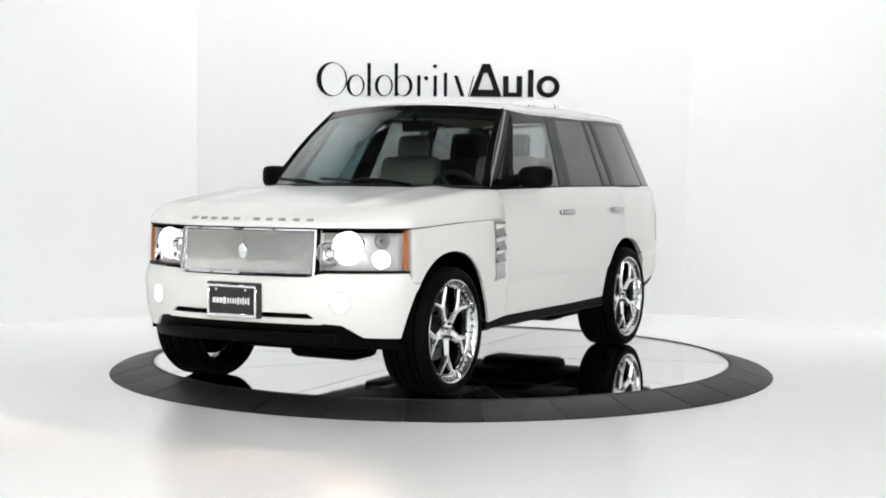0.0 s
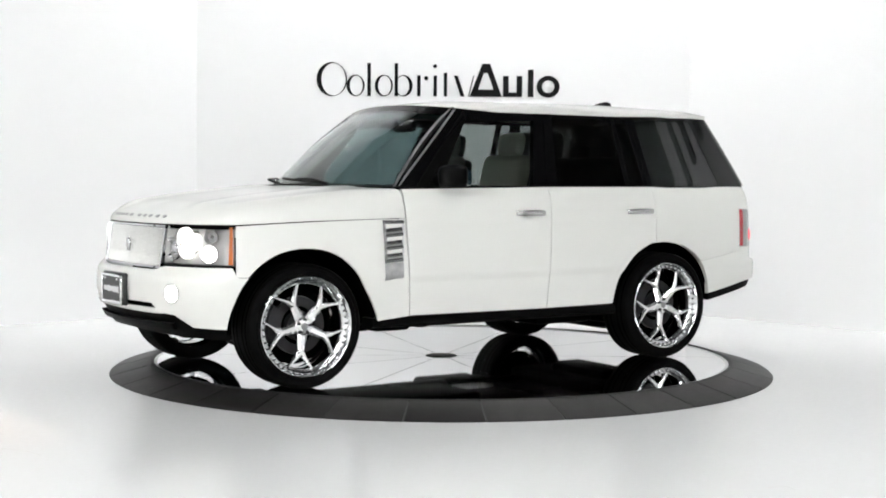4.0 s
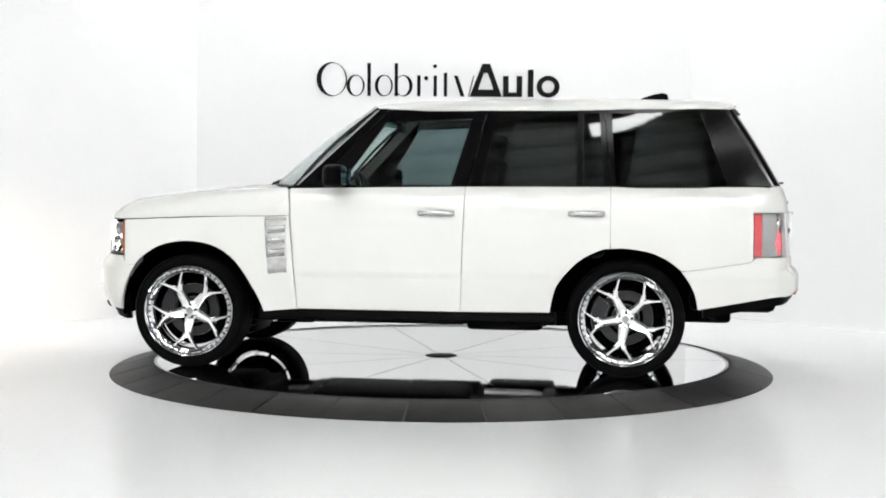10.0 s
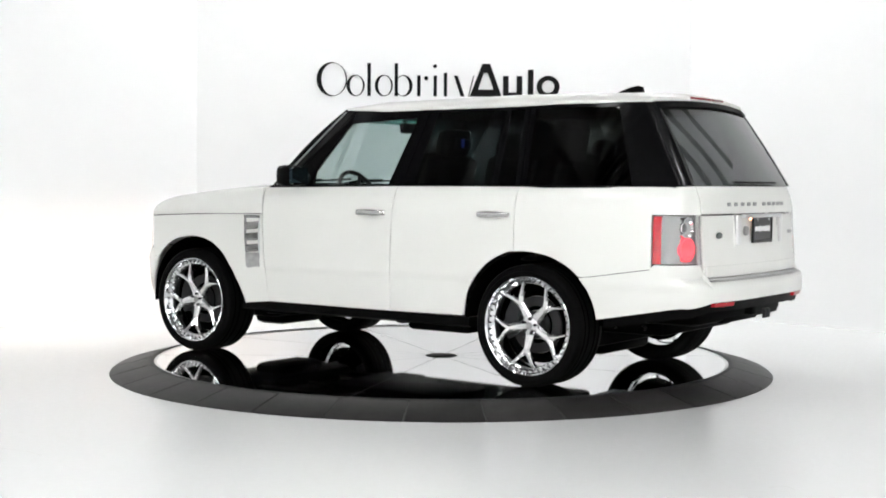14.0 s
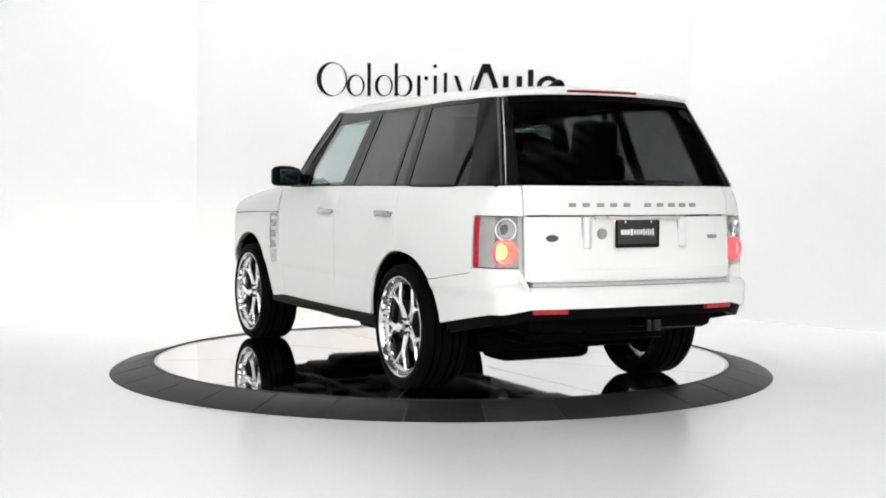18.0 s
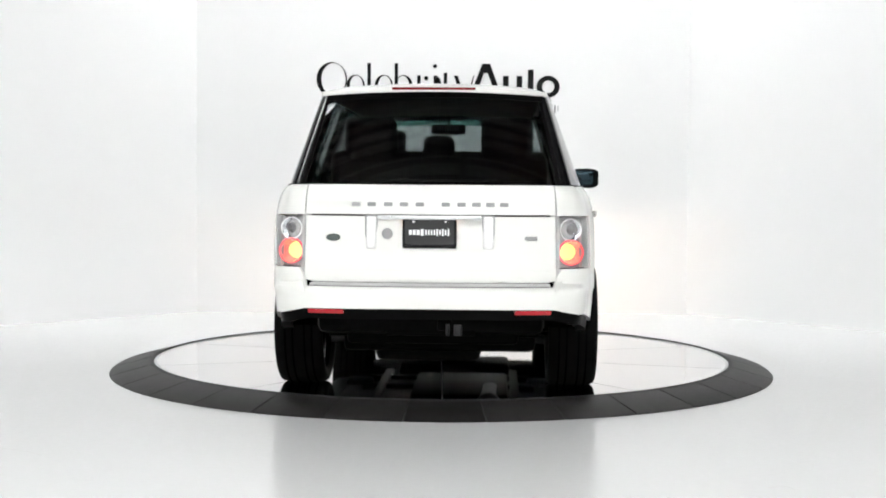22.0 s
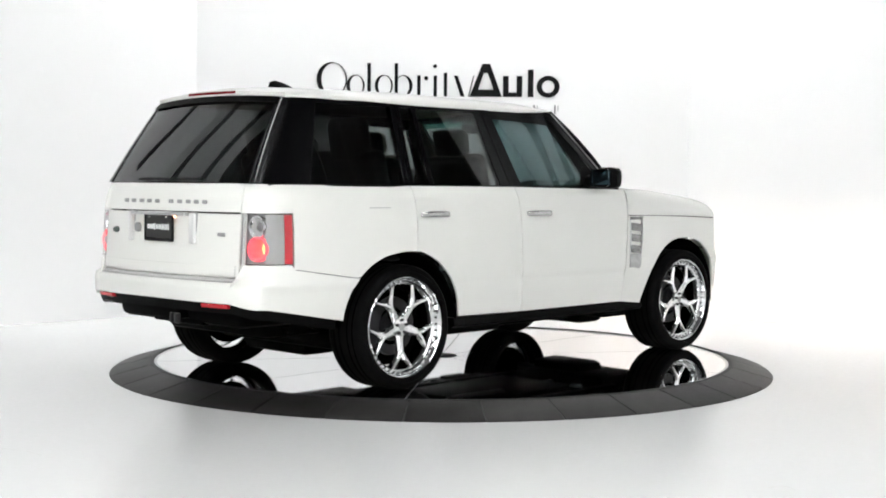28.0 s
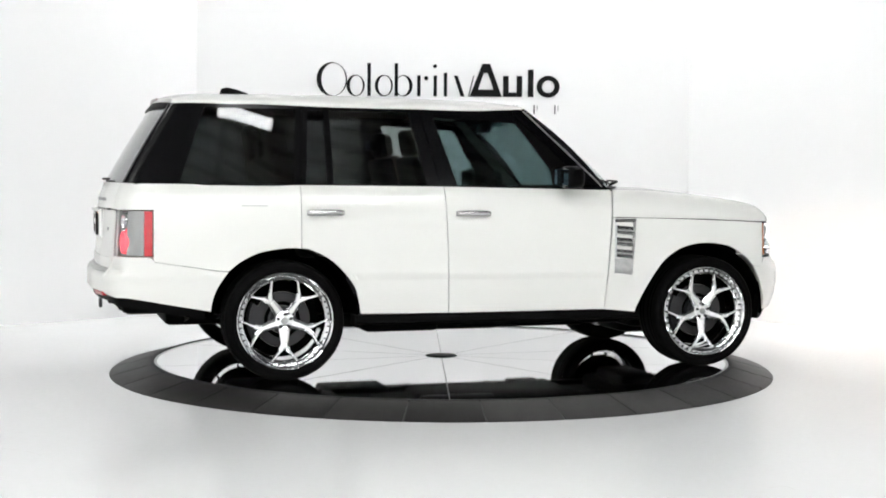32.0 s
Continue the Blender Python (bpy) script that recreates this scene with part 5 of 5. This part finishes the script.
def underbody(car):
    g = Geo().box((4.0, 0.98, 0.16), pose(0.0, 0, 0.47), 0.03)
    g.box((1.86, 1.66, 0.10), pose(0.12, 0, 0.455), 0.03)
    g.box((0.40, 1.05, 0.10), pose(2.02, 0, 0.50), 0.04)
    g.box((0.56, 1.25, 0.14), pose(-2.0, 0, 0.545), 0.05)
    part("chassis", g, UNDER, car, "black chassis underside")
    for s in (1, -1):
        part("under_tank", Geo().box((0.50, 0.34, 0.08), pose(-0.52, s * 0.62, 0.385), 0.03), UNDER, car)
        part("under_tank", Geo().box((0.26, 0.20, 0.06), pose(0.88, s * 0.70, 0.40), 0.02), UNDER, car)
    for x, w in ((1.50, 0.9), (-1.32, 1.16)):
        g = Geo().box((0.50, w, 0.14), pose(x, -0.02, 0.365), 0.04)
        g.box((0.30, w * 0.55, 0.16), pose(x - 0.05, 0.05, 0.305), 0.05)
        part("subframe", g, UNDER, car, "black subframe")
    part("gearbox_tray", Geo().box((1.1, 0.70, 0.10), pose(0.35, -0.10, 0.368), 0.03), UNDER, car, "black gearbox tray")
    for x in (1.572, -1.308):
        g = Geo().tube([(x, -0.72, 0.44), (x, 0.72, 0.44)], 0.045, 10)
        g.lathe([(0.0, -0.11), (0.09, -0.09), (0.12, 0), (0.09, 0.09), (0.0, 0.11)], 16, pose(x, 0.05, 0.40, 90, 0, 0))
        for s in (1, -1):
            g.tube([(x, s * 0.66, 0.40), (x + 0.5, s * 0.42, 0.40)], 0.03, 8)
            g.tube([(x + 0.05, s * 0.55, 0.38), (x + 0.05, s * 0.52, 0.80)], 0.055, 10)
        part("axle", g, UNDER, car, "black axle with springs")
    for s in (1, -1):
        g = Geo().tube([(-1.7, s * 0.45, 0.48), (-2.0, s * 0.50, 0.50), (-2.20, s * 0.52, 0.51)], 0.030, 12, False)
        part("exhaust_pipe", g, STEEL, car, "dark steel exhaust pipe")
    g = Geo().box((0.12, 0.08, 0.06), pose(-2.27, -0.08, 0.535), 0.01)
    g.box((0.10, 0.5, 0.06), pose(-2.22, 0, 0.50), 0.01)
    part("tow_hitch", g, UNDER, car, "black tow hitch receiver")
    g = Geo().box((0.02, 0.045, 0.06), pose(-2.38, -0.155, 0.515), 0.006)
    g.box((0.02, 0.02, 0.06), pose(-2.38, -0.10, 0.515), 0.004)
    part("hitch_plug", g, BRAKE_RING, car, "dark grey socket and plug")
    g = Geo()
    for k in range(4):
        g.tube([(-1.9 + 0.2 * k, -0.6, 0.44 + 0.01 * k), (-1.7 + 0.2 * k, 0.0, 0.42), (-1.9 + 0.2 * k, 0.6, 0.44)], 0.018, 6)
    part("brace_bar", g, UNDER, car)
    part("drive_shaft", Geo().tube([(1.4, 0.05, 0.40), (0.4, 0.02, 0.42), (-1.2, 0.05, 0.41)], 0.035, 10), STEEL, car, "dark steel drive shaft")
    part("exhaust_pipe", Geo().tube([(1.2, -0.28, 0.40), (0.3, -0.32, 0.385), (-0.6, -0.30, 0.385), (-1.0, -0.42, 0.46), (-1.7, -0.45, 0.48)], 0.032, 10), SATIN, car, "bare steel exhaust pipe")
    part("silencer", Geo().tube([(0.30, -0.32, 0.385), (0.26, -0.32, 0.385), (-0.24, -0.31, 0.385), (-0.28, -0.31, 0.385)], [0.04, 0.085, 0.085, 0.04], 16), STEEL, car, "dark steel silencer")
    for x in (1.0, 0.55, -0.1, -0.75):
        part("cross_member", Geo().box((0.09, 1.30, 0.07), pose(x, 0, 0.395), 0.02), UNDER, car, "black cross member")
    for s in (1, -1):
        part("chassis_rail", Geo().box((2.5, 0.07, 0.09), pose(0.1, s * 0.50, 0.40), 0.015), UNDER, car, "black chassis rail")
        part("control_arm", Geo().tube([(1.55, s * 0.30, 0.36), (1.572, s * 0.66, 0.345)], 0.028, 8), STEEL, car)
        part("control_arm", Geo().tube([(-1.30, s * 0.30, 0.37), (-1.308, s * 0.66, 0.345)], 0.028, 8), STEEL, car)
        part("heat_shield", Geo().box((0.7, 0.20, 0.008), pose(0.1 + 0.5 * s, -0.10 * s - 0.12, 0.405, 4, 2, 0), 0.003, 1), BRAKE_RING, car, "dull grey heat shield")


def wheels(car):
    # local space: z points outward, x forward, wheel upright about its axis
    rim = Geo().lathe([(0.290, -0.205), (0.296, -0.19), (0.284, -0.17), (0.262, -0.12), (0.256, -0.05), (0.257, -0.012), (0.262, -0.003), (0.268, 0.000), (0.274, 0.006),
                       (0.288, 0.010), (0.294, 0.022), (0.299, 0.031), (0.305, 0.034), (0.310, 0.030), (0.311, 0.020), (0.306, 0.012)], 96)
    spokes = Geo()

    def beam(p, q, w0, w1, h0, h1, d=0.03):
        p, q = Vector(p), Vector(q)
        a = (q - p).normalized()
        b = Vector((-a.y, a.x, 0))
        prof = ((-1, -1), (-1, 0.35), (-0.45, 1), (0.45, 1), (1, 0.35), (1, -1))
        rows = []
        for e, w, h in ((p, w0, h0), (q, w1, h1)):
            rows.append([e + b * (w * u) + Vector((0, 0, h + d * (t - 1) * 0.5)) for u, t in prof])
        k = len(spokes.v)
        spokes.grid(rows, closed=True)
        spokes.f += [tuple(k + j for j in range(6)), tuple(k + 11 - j for j in range(6))]
    for i in range(5):
        a = radians(-90 + 72 * i)
        d = Vector((math.cos(a), math.sin(a), 0))
        e = Vector((-d.y, d.x, 0))
        beam(d * 0.05, d * 0.165, 0.034, 0.0215, -0.010, 0.002)
        for sg in (1, -1):
            tip = d * 0.252 + e * (sg * 0.082)
            beam(d * 0.150, d * 0.196 + e * (sg * 0.030), 0.0215, 0.0145, 0.002, 0.005)
            beam(d * 0.190 + e * (sg * 0.026), tip, 0.0145, 0.0065, 0.005, 0.008)
    spokes.lathe([(0.0, -0.002), (0.040, -0.003), (0.058, -0.010), (0.064, -0.05), (0.0, -0.05)], 40)
    bolts = Geo()
    for j in range(44):
        a = 2 * math.pi * j / 44
        bolts.lathe([(0.0, 0.008), (0.0060, 0.007), (0.0075, 0.0)], 6, pose(0.2795 * math.cos(a), 0.2795 * math.sin(a), 0.007))
    tyre = Geo().lathe([(0.284, -0.235), (0.312, -0.252), (0.345, -0.255), (0.362, -0.248), (0.3725, -0.232), (0.375, -0.20), (0.3755, -0.11), (0.375, -0.02),
                        (0.3725, 0.012), (0.362, 0.030), (0.345, 0.038), (0.334, 0.036), (0.331, 0.039), (0.318, 0.038), (0.300, 0.030), (0.292, 0.022), (0.286, 0.010)], 96)
    grooves = Geo()
    for zz in (-0.19, -0.145, -0.075, -0.03):
        grooves.lathe([(0.3757, zz - 0.005), (0.3762, zz - 0.005), (0.3762, zz + 0.005), (0.3757, zz + 0.005)], 72)
    disc = Geo().lathe([(0.115, -0.085), (0.175, -0.085), (0.177, -0.10), (0.115, -0.10)], 48)
    hat = Geo().lathe([(0.0, -0.06), (0.085, -0.062), (0.09, -0.10)], 32)
    cal = Geo()
    rows = []
    for a in np.linspace(150, 215, 9):
        c, q = math.cos(radians(a)), math.sin(radians(a))
        rows.append([(0.13 * c, 0.13 * q, -0.06), (0.215 * c, 0.215 * q, -0.06), (0.225 * c, 0.225 * q, -0.10), (0.14 * c, 0.14 * q, -0.13)])
    cal.slab(rows, [[(x * 0.98, y * 0.98, z - 0.03) for x, y, z in r] for r in rows])
    cap = Geo().lathe([(0.0, 0.006), (0.016, 0.005), (0.022, 0.002), (0.024, -0.006)], 32)
    nut = Geo().lathe([(0.0, 0.010), (0.008, 0.009), (0.0105, 0.004), (0.0105, -0.01)], 6)
    for g_ in (rim, spokes, bolts):
        g_.v = [(x * 0.985, y * 0.985, z) for x, y, z in g_.v]
    shield = Geo().lathe([(0.04, -0.125), (0.238, -0.125), (0.240, -0.135), (0.04, -0.135)], 48)
    shared = {}

    def sub(name, g, material, parent, label="", m=None, sharp=38):
        if name not in shared:
            shared[name] = make_mesh(name, g, material, sharp)
        ob = new(name, shared[name])
        ob.parent = parent
        if m:
            ob.matrix_basis = m
        return tagged(ob, label)
    for x, y, roll in ((1.572, 0.925, -7), (1.572, -0.925, 0), (-1.308, 0.925, -9), (-1.308, -0.925, 0)):
        m = pose(x, y, 0.4475 - ZT, 90, 0, 180 if y > 0 else 0) @ pose(0, 0, 0, 0, 0, roll)
        w = sub("wheel", rim, RIM_CHROME, car, "chrome five-spoke wheel", m)
        sub("spokes", spokes, WHEEL_CHROME, w, sharp=30)
        tagged(sub("rim_bolts", bolts, STEEL, w), kind="stuff")
        t = sub("tyre", tyre, TYRE, w, "low-profile black tyre")
        sub("tread_groove", grooves, LINER, t)
        sub("brake_disc", disc, BRAKE_RING, w, "grey steel brake disc")
        sub("dust_shield", shield, LINER, w, "black dust shield")
        sub("brake_hat", hat, CALIPER, w)
        sub("brake_caliper", cal, CALIPER, w, "dark brake caliper")
        sub("centre_cap", cap, VENT_DARK, w)
        for i in range(5):
            a = radians(-54 + 72 * i)
            sub("wheel_nut", nut, STEEL, w, "", pose(0.043 * math.cos(a), 0.043 * math.sin(a), 0.001))


def build_car():
    car = holder("car", "white luxury off-road car with black pillars and large chrome wheels", "car", pose(0, 0, ZT))
    before = set(scene.objects)
    for s in (1, -1):
        side_parts(car, s)
    bonnet(car)
    nose(car)
    tail(car)
    greenhouse(car)
    roof(car)
    cabin(car)
    underbody(car)
    for ob in set(scene.objects) - before:
        if ob.parent == car:
            ob.location.z -= ZT
    wheels(car)
    return car


# ---------------------------------------------------------------- build
build_room()
build_lights()
build_sign()
disc = build_turntable()
car = build_car()


# the table's drive runs a little unevenly: degrees off the even turn, second by second
UNEVEN = [0.13, 0.14, -0.07, -0.1, -0.19, -0.28, -0.33, -0.17, -0.01, 0.11, 0.19, 0.2, 0.16, 0.01, -0.05, -0.09, -0.13, -0.11, 0.22, 0.25, 0.2, 0.14, -0.21, -0.5, -0.44, -0.09, -0.01, 0.07, 0.09, -0.01, -0.09, -0.04, 0.11]


def turn(t):
    """Heading of the turntable in degrees."""
    q = t - 16.0
    return math.degrees(2.269163 - 0.122064 * q - 4.884e-5 * q * q - 2.212e-6 * q ** 3) + UNEVEN[t]


def motions():
    rows_d, rows_c = [], []
    for t in range(0, 33):
        a = turn(t)
        rows_d.append((float(t), pose(0, 0, 0, 0, 0, a)))
        rows_c.append((float(t), pose(-CAR_Y * math.sin(radians(a)), CAR_Y * math.cos(radians(a)), ZT, 0, 0, a)))
    walk(disc, rows_d)
    walk(car, rows_c)


motions()
